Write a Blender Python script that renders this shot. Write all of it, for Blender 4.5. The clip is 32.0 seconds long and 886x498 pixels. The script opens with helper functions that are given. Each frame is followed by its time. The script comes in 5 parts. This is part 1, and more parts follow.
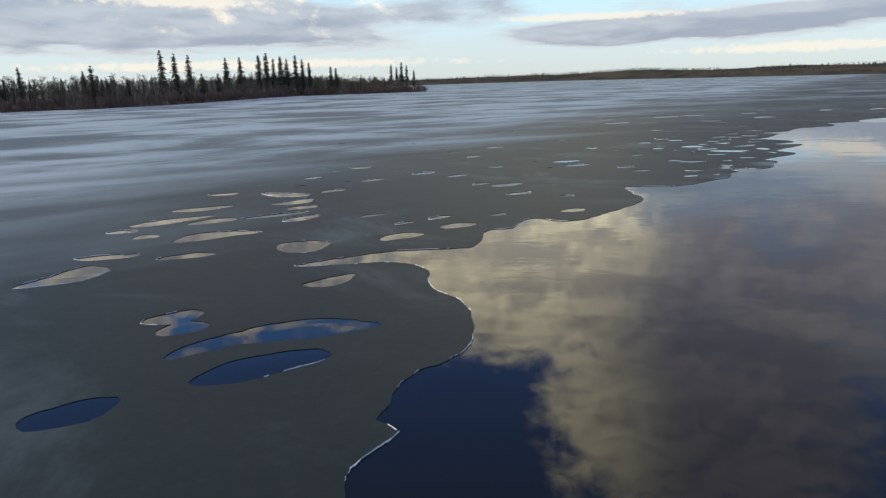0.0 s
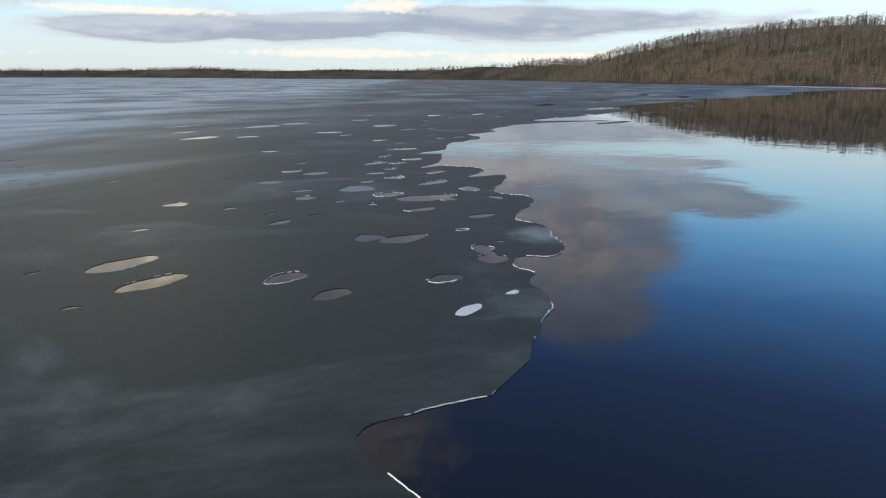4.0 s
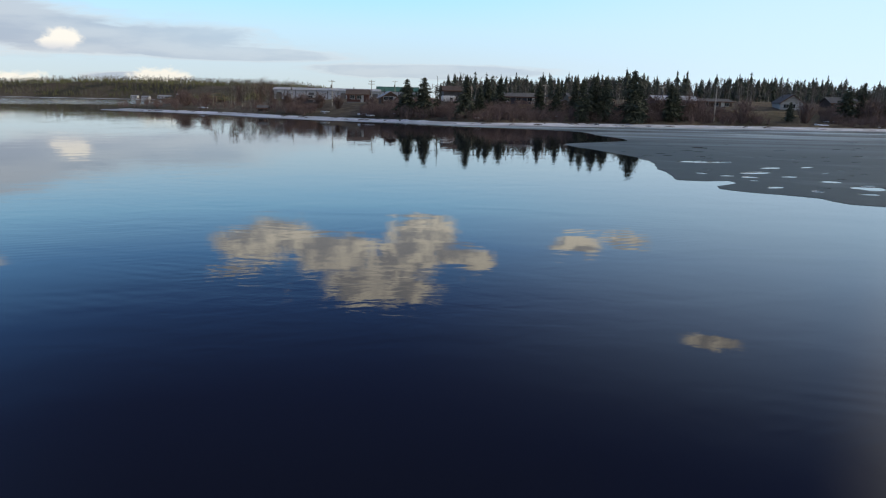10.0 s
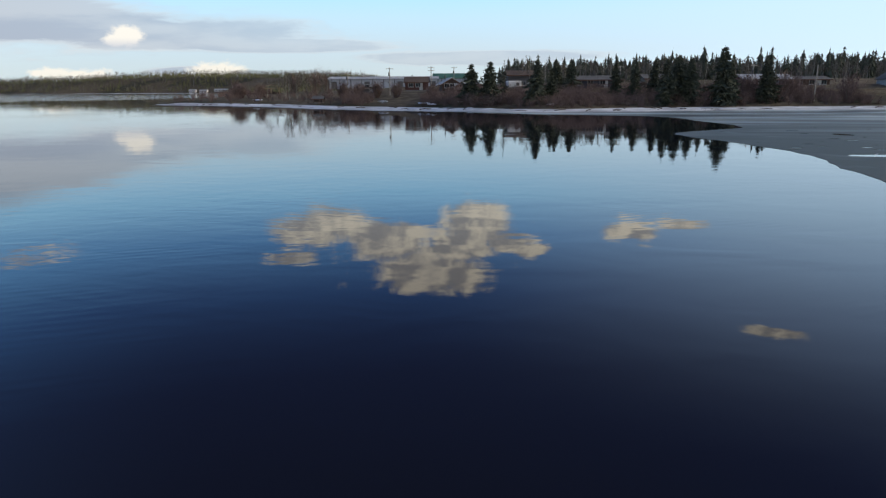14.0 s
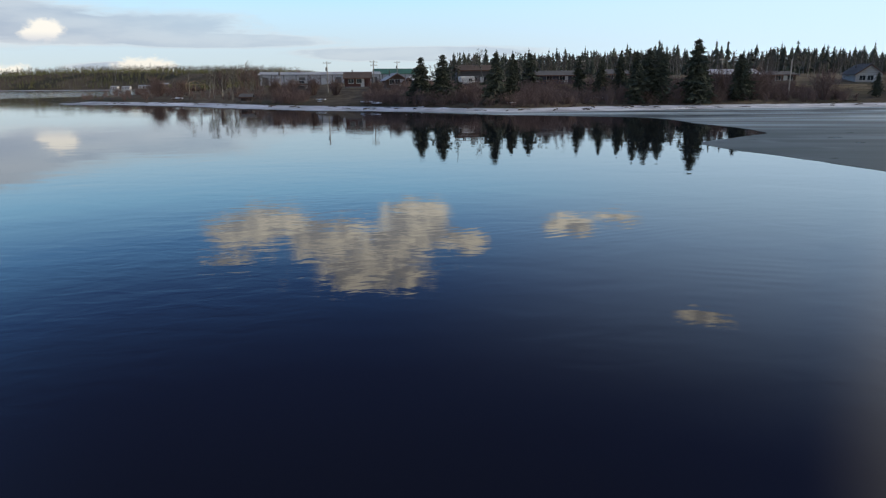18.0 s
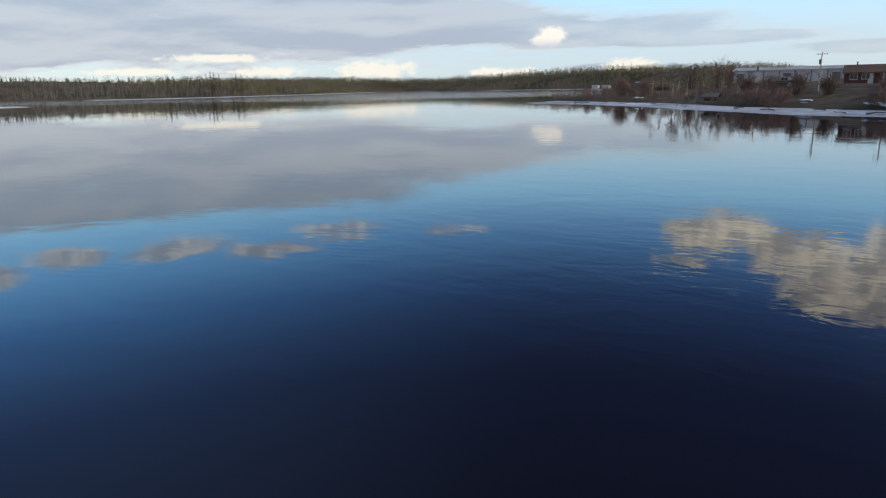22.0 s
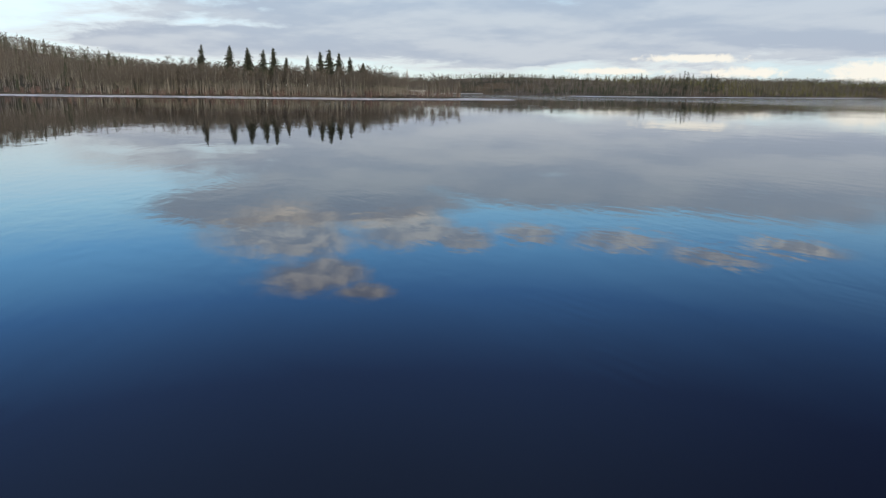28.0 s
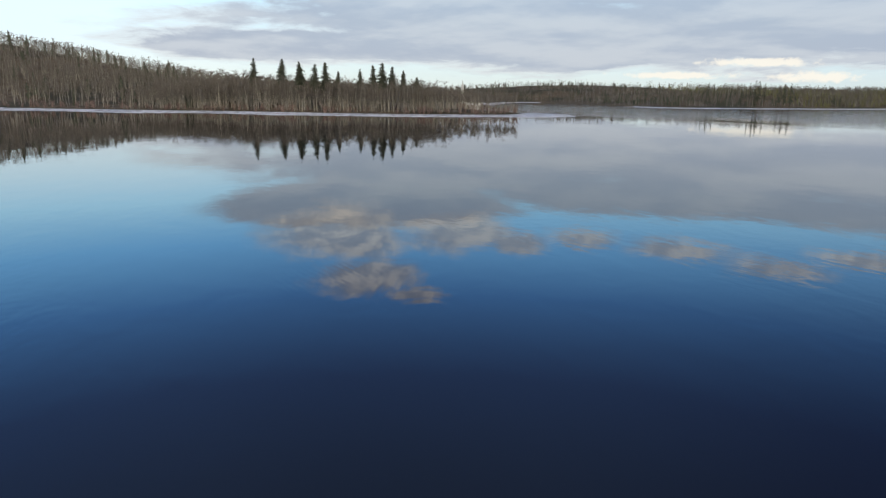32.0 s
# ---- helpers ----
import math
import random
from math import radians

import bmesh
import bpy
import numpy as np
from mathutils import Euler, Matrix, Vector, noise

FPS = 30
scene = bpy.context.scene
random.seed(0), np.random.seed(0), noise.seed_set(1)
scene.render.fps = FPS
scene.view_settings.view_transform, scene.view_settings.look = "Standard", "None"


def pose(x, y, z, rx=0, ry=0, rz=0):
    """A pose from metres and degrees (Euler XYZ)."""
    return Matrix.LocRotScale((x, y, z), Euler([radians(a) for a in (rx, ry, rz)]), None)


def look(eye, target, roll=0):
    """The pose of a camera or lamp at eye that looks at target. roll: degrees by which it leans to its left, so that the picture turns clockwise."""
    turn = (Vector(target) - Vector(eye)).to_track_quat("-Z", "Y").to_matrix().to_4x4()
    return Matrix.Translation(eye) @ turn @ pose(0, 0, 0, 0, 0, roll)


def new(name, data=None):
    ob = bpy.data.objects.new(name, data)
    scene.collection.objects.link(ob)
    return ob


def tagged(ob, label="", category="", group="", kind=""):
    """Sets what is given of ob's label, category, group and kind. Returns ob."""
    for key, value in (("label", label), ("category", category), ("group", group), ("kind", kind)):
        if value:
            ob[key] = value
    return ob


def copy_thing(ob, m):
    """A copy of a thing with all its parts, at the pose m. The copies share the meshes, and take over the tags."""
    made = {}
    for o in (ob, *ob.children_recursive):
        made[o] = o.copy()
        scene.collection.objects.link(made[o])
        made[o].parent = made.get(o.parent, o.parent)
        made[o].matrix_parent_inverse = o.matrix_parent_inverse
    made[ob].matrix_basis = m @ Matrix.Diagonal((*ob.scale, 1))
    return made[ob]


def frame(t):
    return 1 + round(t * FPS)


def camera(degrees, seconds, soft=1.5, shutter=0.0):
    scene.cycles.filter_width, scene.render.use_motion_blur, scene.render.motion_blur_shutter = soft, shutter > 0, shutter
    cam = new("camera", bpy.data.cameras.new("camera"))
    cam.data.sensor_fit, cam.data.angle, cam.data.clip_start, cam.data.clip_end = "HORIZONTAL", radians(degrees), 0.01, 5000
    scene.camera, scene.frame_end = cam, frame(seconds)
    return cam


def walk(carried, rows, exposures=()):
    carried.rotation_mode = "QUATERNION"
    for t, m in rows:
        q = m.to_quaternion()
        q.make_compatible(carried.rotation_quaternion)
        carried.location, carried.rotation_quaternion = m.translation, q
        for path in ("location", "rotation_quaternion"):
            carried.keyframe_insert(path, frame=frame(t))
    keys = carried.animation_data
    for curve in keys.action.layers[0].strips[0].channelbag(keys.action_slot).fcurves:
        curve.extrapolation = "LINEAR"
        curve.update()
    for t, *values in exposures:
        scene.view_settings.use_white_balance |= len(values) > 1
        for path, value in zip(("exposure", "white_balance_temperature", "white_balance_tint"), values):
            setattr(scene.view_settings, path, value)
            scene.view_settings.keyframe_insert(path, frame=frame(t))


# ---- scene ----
# ---- camera ----
cam = camera(67.37, 32.0, soft=1.25)
PATH = [
    (0.0, pose(0.00, 0.00, 6.00, 75.80, 1.42, -0.00)),
    (0.5, pose(0.29, 3.93, 5.90, 75.78, 1.20, -3.72)),
    (1.0, pose(0.61, 7.75, 5.88, 75.67, 1.00, -7.22)),
    (1.5, pose(1.05, 11.49, 5.84, 75.66, 0.84, -10.25)),
    (2.0, pose(1.70, 15.40, 5.80, 75.60, 0.80, -12.94)),
    (2.5, pose(2.28, 18.80, 5.85, 75.53, 0.58, -16.83)),
    (4.5, pose(7.29, 31.54, 5.26, 75.60, -0.79, -46.52)),
    (5.0, pose(9.05, 34.46, 5.20, 75.90, -1.24, -59.92)),
    (5.5, pose(11.06, 37.05, 5.12, 76.16, -1.45, -71.46)),
    (6.0, pose(13.26, 39.25, 5.03, 76.42, -1.51, -83.12)),
    (6.5, pose(15.41, 40.83, 5.00, 76.71, -1.49, -95.92)),
    (7.0, pose(17.53, 41.72, 4.98, 77.00, -1.47, -109.77)),
    (7.5, pose(19.60, 41.93, 4.95, 77.19, -1.43, -124.16)),
    (8.0, pose(21.61, 41.73, 4.94, 77.46, -1.30, -138.36)),
    (8.5, pose(23.61, 41.16, 4.90, 77.60, -1.07, -153.39)),
    (9.0, pose(25.47, 40.29, 4.87, 77.76, -0.98, -168.65)),
    (9.5, pose(27.56, 39.01, 4.87, 77.68, -1.18, -181.00)),
    (10.0, pose(29.00, 37.77, 4.85, 77.49, -1.13, -183.81)),
    (10.5, pose(29.77, 36.63, 4.82, 77.28, -0.90, -184.87)),
    (11.0, pose(30.34, 35.37, 4.78, 77.04, -0.72, -185.57)),
    (11.5, pose(30.66, 34.12, 4.76, 76.81, -0.41, -183.33)),
    (12.0, pose(30.75, 32.77, 4.74, 76.62, -0.17, -181.03)),
    (12.5, pose(30.85, 31.29, 4.75, 76.55, 0.05, -179.59)),
    (13.0, pose(31.16, 29.64, 4.75, 76.50, 0.11, -179.16)),
    (13.5, pose(31.48, 27.96, 4.76, 76.42, 0.28, -179.18)),
    (14.0, pose(31.77, 26.13, 4.76, 76.38, 0.34, -179.50)),
    (14.5, pose(32.11, 24.15, 4.77, 76.34, 0.40, -180.05)),
    (16.5, pose(33.22, 15.50, 4.88, 76.00, 0.45, -182.71)),
    (17.0, pose(33.39, 13.19, 4.89, 75.96, 0.44, -183.41)),
    (17.5, pose(33.61, 10.82, 4.89, 75.99, 0.42, -184.10)),
    (18.0, pose(33.75, 8.50, 4.90, 76.01, 0.42, -184.76)),
    (18.5, pose(33.79, 6.12, 4.91, 76.02, 0.38, -185.12)),
    (19.0, pose(33.66, 3.73, 4.92, 76.03, 0.52, -183.49)),
    (19.5, pose(33.29, 1.26, 4.91, 76.11, 0.70, -177.88)),
    (20.0, pose(33.06, -1.30, 4.89, 76.15, 0.91, -170.85)),
    (20.5, pose(33.19, -3.97, 4.87, 76.25, 1.07, -164.33)),
    (21.0, pose(33.62, -6.49, 4.85, 76.28, 1.06, -157.87)),
    (21.5, pose(33.89, -8.50, 4.85, 76.38, 1.07, -151.58)),
    (22.0, pose(34.47, -9.99, 4.85, 76.38, 1.02, -146.15)),
    (22.5, pose(35.16, -11.11, 4.87, 76.43, 0.86, -140.51)),
    (23.0, pose(36.17, -12.02, 4.87, 76.33, 0.78, -135.16)),
    (23.5, pose(37.37, -12.86, 4.86, 76.36, 0.75, -130.06)),
    (24.0, pose(38.66, -13.57, 4.84, 76.30, 0.63, -125.00)),
    (24.5, pose(39.94, -14.09, 4.83, 76.30, 0.51, -119.60)),
    (25.0, pose(41.27, -14.68, 4.82, 76.27, 0.39, -113.84)),
    (25.5, pose(42.67, -15.46, 4.81, 76.22, 0.24, -111.74)),
    (27.5, pose(48.93, -19.89, 4.24, 76.42, -0.60, -108.83)),
    (28.0, pose(50.84, -20.68, 4.55, 76.49, -0.70, -108.19)),
    (28.5, pose(52.84, -21.51, 4.99, 76.53, -0.81, -107.58)),
    (29.0, pose(54.85, -22.26, 5.53, 76.58, -0.84, -106.93)),
    (29.5, pose(56.84, -22.92, 6.16, 76.63, -0.94, -106.27)),
    (30.0, pose(58.76, -23.49, 6.85, 76.63, -0.95, -105.67)),
    (30.5, pose(60.60, -24.01, 7.56, 76.67, -1.02, -105.07)),
    (31.0, pose(62.40, -24.57, 8.28, 76.70, -1.00, -104.49)),
    (31.5, pose(64.11, -25.09, 8.95, 76.73, -0.90, -103.99)),
    (32.0, pose(65.76, -25.50, 9.62, 76.74, -0.89, -103.45)),
]
EXPOSURES = [(0.0, -0.06), (3.5, 0.0), (5.0, 0.15), (6.0, 0.25), (7.0, 0.18), (8.5, 0.0), (32.0, 0.0)]
walk(cam, PATH, EXPOSURES)

# ---- sky and sun ----
SUN_AZ, SUN_EL = 266.0, 15.0      # degrees clockwise from +y, degrees above the horizon


class Nodes:
    """Short hand for building node trees."""

    def __init__(self, tree):
        self.t = tree

    def add(self, kind):
        return self.t.nodes.new(kind)

    def put(self, socket, v):
        if isinstance(v, bpy.types.NodeSocket):
            self.t.links.new(v, socket)
        else:
            socket.default_value = v

    def math(self, op, *args, clamp=False):
        n = self.add("ShaderNodeMath")
        n.operation, n.use_clamp = op, clamp
        for i, a in enumerate(args):
            self.put(n.inputs[i], a)
        return n.outputs[0]

    def step(self, v, lo, hi, a=0.0, b=1.0):
        n = self.add("ShaderNodeMapRange")
        n.interpolation_type = "SMOOTHSTEP"
        for i, x in enumerate((v, lo, hi, a, b)):
            self.put(n.inputs[i], x)
        return n.outputs[0]

    def mix(self, fac, a, b, blend="MIX"):
        n = self.add("ShaderNodeMix")
        n.data_type, n.blend_type = "RGBA", blend
        self.put(n.inputs[0], fac)
        self.put(n.inputs[6], a)
        self.put(n.inputs[7], b)
        return n.outputs[2]

    def noise(self, vec, scale, detail=4.0, rough=0.55, dist=0.0):
        n = self.add("ShaderNodeTexNoise")
        if vec is not None:
            self.put(n.inputs["Vector"], vec)
        n.inputs["Scale"].default_value = scale
        n.inputs["Detail"].default_value = detail
        n.inputs["Roughness"].default_value = rough
        n.inputs["Distortion"].default_value = dist
        return n.outputs[0]

    def xyz(self, x, y, z):
        n = self.add("ShaderNodeCombineXYZ")
        for i, a in enumerate((x, y, z)):
            self.put(n.inputs[i], a)
        return n.outputs[0]


world = bpy.data.worlds.new("sky")
scene.world = world
world.use_nodes = True
wt = world.node_tree
wt.nodes.clear()
W = Nodes(wt)
sky = W.add("ShaderNodeTexSky")
sky.sky_type, sky.sun_disc = "NISHITA", False
sky.sun_elevation, sky.sun_rotation = radians(SUN_EL), radians(SUN_AZ)
sky.altitude, sky.air_density, sky.dust_density, sky.ozone_density = 300.0, 1.0, 0.4, 3.0
coord = W.add("ShaderNodeTexCoord").outputs["Generated"]
sep = W.add("ShaderNodeSeparateXYZ")
wt.links.new(coord, sep.inputs[0])
dx, dy, dz = sep.outputs
# azimuth in degrees clockwise from +y, with its seam in the west; height above the horizon in degrees
az = W.math("ADD", W.math("DEGREES", W.math("ARCTAN2", W.math("MULTIPLY", dy, -1.0), dx)), 90.0)
el = W.math("DEGREES", W.math("ARCSINE", dz))
# the cloud layer seen in perspective: broad overhead, drawn together towards the horizon
depth = W.math("ADD", W.math("MAXIMUM", dz, 0.0), 0.13)
px, py = W.math("DIVIDE", dx, depth), W.math("DIVIDE", dy, depth)
soft = W.noise(W.xyz(px, py, 7.0), 0.72, 8.0, 0.53, 0.2)
# the same layer a little nearer to the sun and higher up, which tells lit flanks from shaded ones
soft_up = W.noise(W.xyz(W.math("SUBTRACT", W.math("MULTIPLY", px, 0.95), 0.10), W.math("MULTIPLY", py, 0.95), 7.0), 0.72, 8.0, 0.53, 0.2)
wisp = W.noise(W.xyz(px, py, 2.0), 2.3, 7.0, 0.62, 0.4)
fine = W.noise(W.xyz(W.math("MULTIPLY", az, 0.50), W.math("MULTIPLY", el, 0.9), 0.0), 0.48, 9.0, 0.60, 0.25)
fine_up = W.noise(W.xyz(W.math("ADD", W.math("MULTIPLY", az, 0.50), 0.35), W.math("MULTIPLY", W.math("ADD", el, 0.5), 0.9), 0.0), 0.48, 9.0, 0.60, 0.25)
curl = W.noise(W.xyz(az, W.math("MULTIPLY", el, 1.5), 3.0), 1.1, 8.0, 0.6, 0.25)


def bank(blobs, noise, amount, lo, hi):
    """How thick a bank of clouds is, from blobs (azimuth, height, half width, half height) with ragged edges."""
    total = None
    for a, e, wa, we in blobs:
        u = W.math("DIVIDE", W.math("SUBTRACT", az, a), wa)
        v = W.math("DIVIDE", W.math("SUBTRACT", el, e), we)
        d = W.math("SQRT", W.math("ADD", W.math("MULTIPLY", u, u), W.math("MULTIPLY", v, v)))
        f = W.math("MAXIMUM", W.math("SUBTRACT", 1.0, d), -1.0)
        total = f if total is None else W.math("MAXIMUM", total, f)
    rag = W.math("MULTIPLY", W.math("SUBTRACT", noise, 0.5), amount)
    return W.step(W.math("ADD", total, rag), lo, hi)


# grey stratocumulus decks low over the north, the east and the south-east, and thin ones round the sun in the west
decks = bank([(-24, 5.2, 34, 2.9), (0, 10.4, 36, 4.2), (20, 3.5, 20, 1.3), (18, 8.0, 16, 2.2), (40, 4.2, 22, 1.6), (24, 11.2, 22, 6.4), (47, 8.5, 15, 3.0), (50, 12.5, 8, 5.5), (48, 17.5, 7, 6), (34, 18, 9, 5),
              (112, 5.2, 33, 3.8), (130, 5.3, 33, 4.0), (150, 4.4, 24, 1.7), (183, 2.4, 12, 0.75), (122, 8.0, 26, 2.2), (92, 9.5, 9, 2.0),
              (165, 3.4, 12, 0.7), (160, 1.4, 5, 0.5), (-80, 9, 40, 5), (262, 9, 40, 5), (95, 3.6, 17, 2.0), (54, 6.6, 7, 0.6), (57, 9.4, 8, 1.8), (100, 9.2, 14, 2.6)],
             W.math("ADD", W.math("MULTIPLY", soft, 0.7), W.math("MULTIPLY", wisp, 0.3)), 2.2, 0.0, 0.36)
# lit cumulus and streaks higher up
heaps = bank([(-18, 13.2, 25, 8.4), (169, 11.5, 5.5, 2.2), (174.5, 13.2, 4.5, 2.1), (178, 15.6, 7.0, 2.4), (182.5, 11.5, 4.4, 2.2), (173, 12.2, 3.5, 1.5), (180.5, 13.4, 4.5, 2.2), (187.2, 13.5, 2.0, 1.0),
              (166, 14.0, 2.5, 0.6), (196, 11.8, 2.8, 1.0), (199.5, 11.0, 2.6, 0.5), (207, 18.6, 2.6, 0.7), (185, 13.0, 2.5, 1.0)],
             fine, 1.8, 0.0, 0.46)
# thinner ragged cloud over the east
veils = bank([(93.5, 11.6, 7.5, 2.8), (96, 12.6, 6.5, 2.2), (97, 15.6, 5.5, 2.2), (101, 17.2, 3.5, 1.0), (105, 12, 8, 2.0), (110, 12.6, 3.5, 1.3), (116, 12, 3.6, 1.0),
              (124, 12.2, 6, 1.1), (131, 12.9, 5, 1.0), (137, 11.6, 4.5, 0.8), (147, 12, 3.5, 0.4)],
             W.math("ADD", W.math("MULTIPLY", fine, 0.55), W.math("MULTIPLY", wisp, 0.45)), 1.9, -0.05, 0.62)
mass = bank([(11, 16.5, 15, 9.0), (7, 19, 9, 6), (17, 27, 10, 11), (24, 24, 16, 17), (40, 12.5, 18, 8.5), (4, 16, 12, 8), (20, 18, 16, 9)], W.math("ADD", W.math("MULTIPLY", fine, 0.6), W.math("MULTIPLY", soft, 0.4)), 2.0, 0.0, 0.55)
puffs = bank([(140.5, 1.5, 4.5, 0.95), (150, 1.2, 2.0, 0.5), (161.5, 1.5, 2.6, 0.8), (132, 1.5, 3.5, 0.5), (122, 1.6, 5, 0.35), (28, 1.8, 12, 0.45), (152, 1.1, 2.4, 0.5), (-16, 1.6, 20, 0.5),
              (31, 5.5, 4, 0.7), (-20, 6.3, 7, 0.5), (128, 2.6, 5, 0.4), (12, 4.7, 10, 0.35), (48, 1.5, 16, 0.6)],
             curl, 1.7, 0.0, 0.6)
ball = bank([(155.1, 3.95, 1.35, 1.0), (154.5, 3.6, 1.3, 0.6)], curl, 1.0, 0.0, 0.45)
tint = W.mix(W.step(el, 5.0, 28.0), (0.15, 0.17, 0.19, 1), (0.052, 0.070, 0.128, 1))
base = W.mix(1.0, sky.outputs[0], tint, "MULTIPLY")
# clear air: white at the horizon, then cyan, then deep blue; brighter to the north and east than to the south
air = W.add("ShaderNodeValToRGB")
W.put(air.inputs[0], W.math("DIVIDE", el, 40.0))
stops = ((0.0, (0.74, 0.81, 0.81)), (0.08, (0.77, 0.89, 0.94)), (0.14, (0.74, 1.00, 1.11)), (0.22, (0.58, 1.12, 1.48)), (0.31, (0.30, 0.78, 1.40)), (0.43, (0.14, 0.40, 0.96)), (0.60, (0.105, 0.20, 0.50)), (0.9, (0.15, 0.22, 0.42)))
ramp_ = air.color_ramp
while len(ramp_.elements) < len(stops):
    ramp_.elements.new(0.5)
for k, (p, c) in enumerate(stops):
    ramp_.elements[k].position, ramp_.elements[k].color = p, (*c, 1)
dim = W.mix(W.step(az, 160.0, 110.0), W.mix(W.step(el, 4.0, 23.0), (0.86, 0.90, 0.97, 1), (0.42, 0.31, 0.36, 1)), W.mix(W.step(el, 8.0, 17.0), (1, 1, 1, 1), (1.32, 1.38, 1.34, 1)))
air = W.mix(1.0, air.outputs[0], dim, "MULTIPLY")
sunward = W.math("MULTIPLY", W.step(az, 176.0, 214.0, 0.0, 0.8), W.step(el, 30.0, 7.0))
air = W.mix(sunward, air, (0.72, 0.93, 1.14, 1))
# a white haze over the eastern hill
pale = W.math("MULTIPLY", W.math("MULTIPLY", W.step(az, 48.0, 70.0), W.step(az, 100.0, 80.0)), W.step(el, 13.0, 3.0))
air = W.mix(W.math("MULTIPLY", pale, 0.38), air, (1.02, 1.04, 1.05, 1))
air = W.mix(W.math("MULTIPLY", W.math("MULTIPLY", W.step(az, 42.0, 64.0), W.step(az, 96.0, 78.0)), W.step(el, 3.0, 8.0)), air, W.mix(1.0, air, (1.12, 1.13, 1.12, 1), "MULTIPLY"))
base = W.mix(0.85, base, air)
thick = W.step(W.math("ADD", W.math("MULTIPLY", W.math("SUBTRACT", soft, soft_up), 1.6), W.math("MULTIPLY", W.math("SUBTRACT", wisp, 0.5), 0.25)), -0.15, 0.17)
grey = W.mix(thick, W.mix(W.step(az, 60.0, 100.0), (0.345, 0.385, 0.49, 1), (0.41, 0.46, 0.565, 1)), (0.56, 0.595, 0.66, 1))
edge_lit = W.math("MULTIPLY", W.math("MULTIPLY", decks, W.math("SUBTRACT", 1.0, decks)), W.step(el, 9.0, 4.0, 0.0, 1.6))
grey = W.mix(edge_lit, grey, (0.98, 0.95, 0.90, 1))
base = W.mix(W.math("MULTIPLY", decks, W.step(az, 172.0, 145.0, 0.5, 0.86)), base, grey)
relief = W.step(W.math("SUBTRACT", fine, fine_up), -0.10, 0.12)
cream = W.mix(relief, (0.58, 0.56, 0.53, 1), (1.30, 1.18, 0.94, 1))
base = W.mix(W.math("MULTIPLY", heaps, 0.92), base, cream)
base = W.mix(W.math("MULTIPLY", veils, 0.72), base, W.mix(relief, (0.62, 0.60, 0.60, 1), (1.15, 1.05, 0.90, 1)))
billow = W.step(W.math("ADD", W.math("SUBTRACT", soft, soft_up), W.math("MULTIPLY", W.math("SUBTRACT", fine, fine_up), 0.35)), -0.10, 0.11)
lit = W.mix(W.step(W.math("ADD", W.math("MULTIPLY", soft, 26.0), az), 24.0, 37.0), W.mix(billow, (1.15, 1.06, 0.84, 1), (2.5, 2.28, 1.55, 1)), W.mix(billow, (0.40, 0.40, 0.47, 1), (0.66, 0.64, 0.66, 1)))
base = W.mix(W.math("MULTIPLY", mass, 0.95), base, lit)
base = W.mix(W.math("MULTIPLY", puffs, 0.9), base, (1.0, 0.95, 0.84, 1))
base = W.mix(W.math("MULTIPLY", ball, 0.92), base, W.mix(W.step(el, 3.1, 3.9), (0.74, 0.75, 0.78, 1), (1.05, 1.0, 0.9, 1)))
# the aureole round the sun
a, e = radians(SUN_AZ), radians(SUN_EL)
near = W.math("ADD", W.math("MULTIPLY", dx, math.sin(a) * math.cos(e)), W.math("MULTIPLY", dy, math.cos(a) * math.cos(e)))
near = W.math("ADD", near, W.math("MULTIPLY", dz, math.sin(e)))
base = W.mix(W.step(near, 0.66, 1.0), base, (3.2, 2.95, 2.5, 1))
bg = W.add("ShaderNodeBackground")
bg.inputs["Strength"].default_value = 1.0
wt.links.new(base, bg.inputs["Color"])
wt.links.new(bg.outputs[0], W.add("ShaderNodeOutputWorld").inputs[0])

sun = new("sun", bpy.data.lights.new("sun", "SUN"))
sun.data.energy, sun.data.angle, sun.data.color = 1.35, radians(5.0), (1.0, 0.83, 0.62)
sun.matrix_world = look((math.sin(a) * math.cos(e) * 50, math.cos(a) * math.cos(e) * 50, math.sin(e) * 50), (0, 0, 0))

# ---- materials ----


def material(name, rough=0.8, spec=0.3):
    m = bpy.data.materials.new(name)
    m.use_nodes = True
    n = Nodes(m.node_tree)
    b = m.node_tree.nodes["Principled BSDF"]
    b.inputs["Roughness"].default_value = rough
    b.inputs["Specular IOR Level"].default_value = spec
    return m, n, b


def coords(n, sx=1.0, sy=1.0, sz=1.0, turn=0.0):
    c = n.add("ShaderNodeTexCoord").outputs["Object"]
    mp = n.add("ShaderNodeMapping")
    mp.inputs["Rotation"].default_value = (0, 0, radians(turn))
    n.t.links.new(c, mp.inputs[0])
    mp.inputs["Scale"].default_value = (1, 1, 1)
    sc = n.add("ShaderNodeVectorMath")
    sc.operation = "MULTIPLY"
    n.t.links.new(mp.outputs[0], sc.inputs[0])
    sc.inputs[1].default_value = (sx, sy, sz)
    return sc.outputs[0]


def bump(n, b, height, strength, distance):
    bp = n.add("ShaderNodeBump")
    bp.inputs["Strength"].default_value = strength
    bp.inputs["Distance"].default_value = distance
    n.put(bp.inputs["Height"], height)
    n.t.links.new(bp.outputs[0], b.inputs["Normal"])


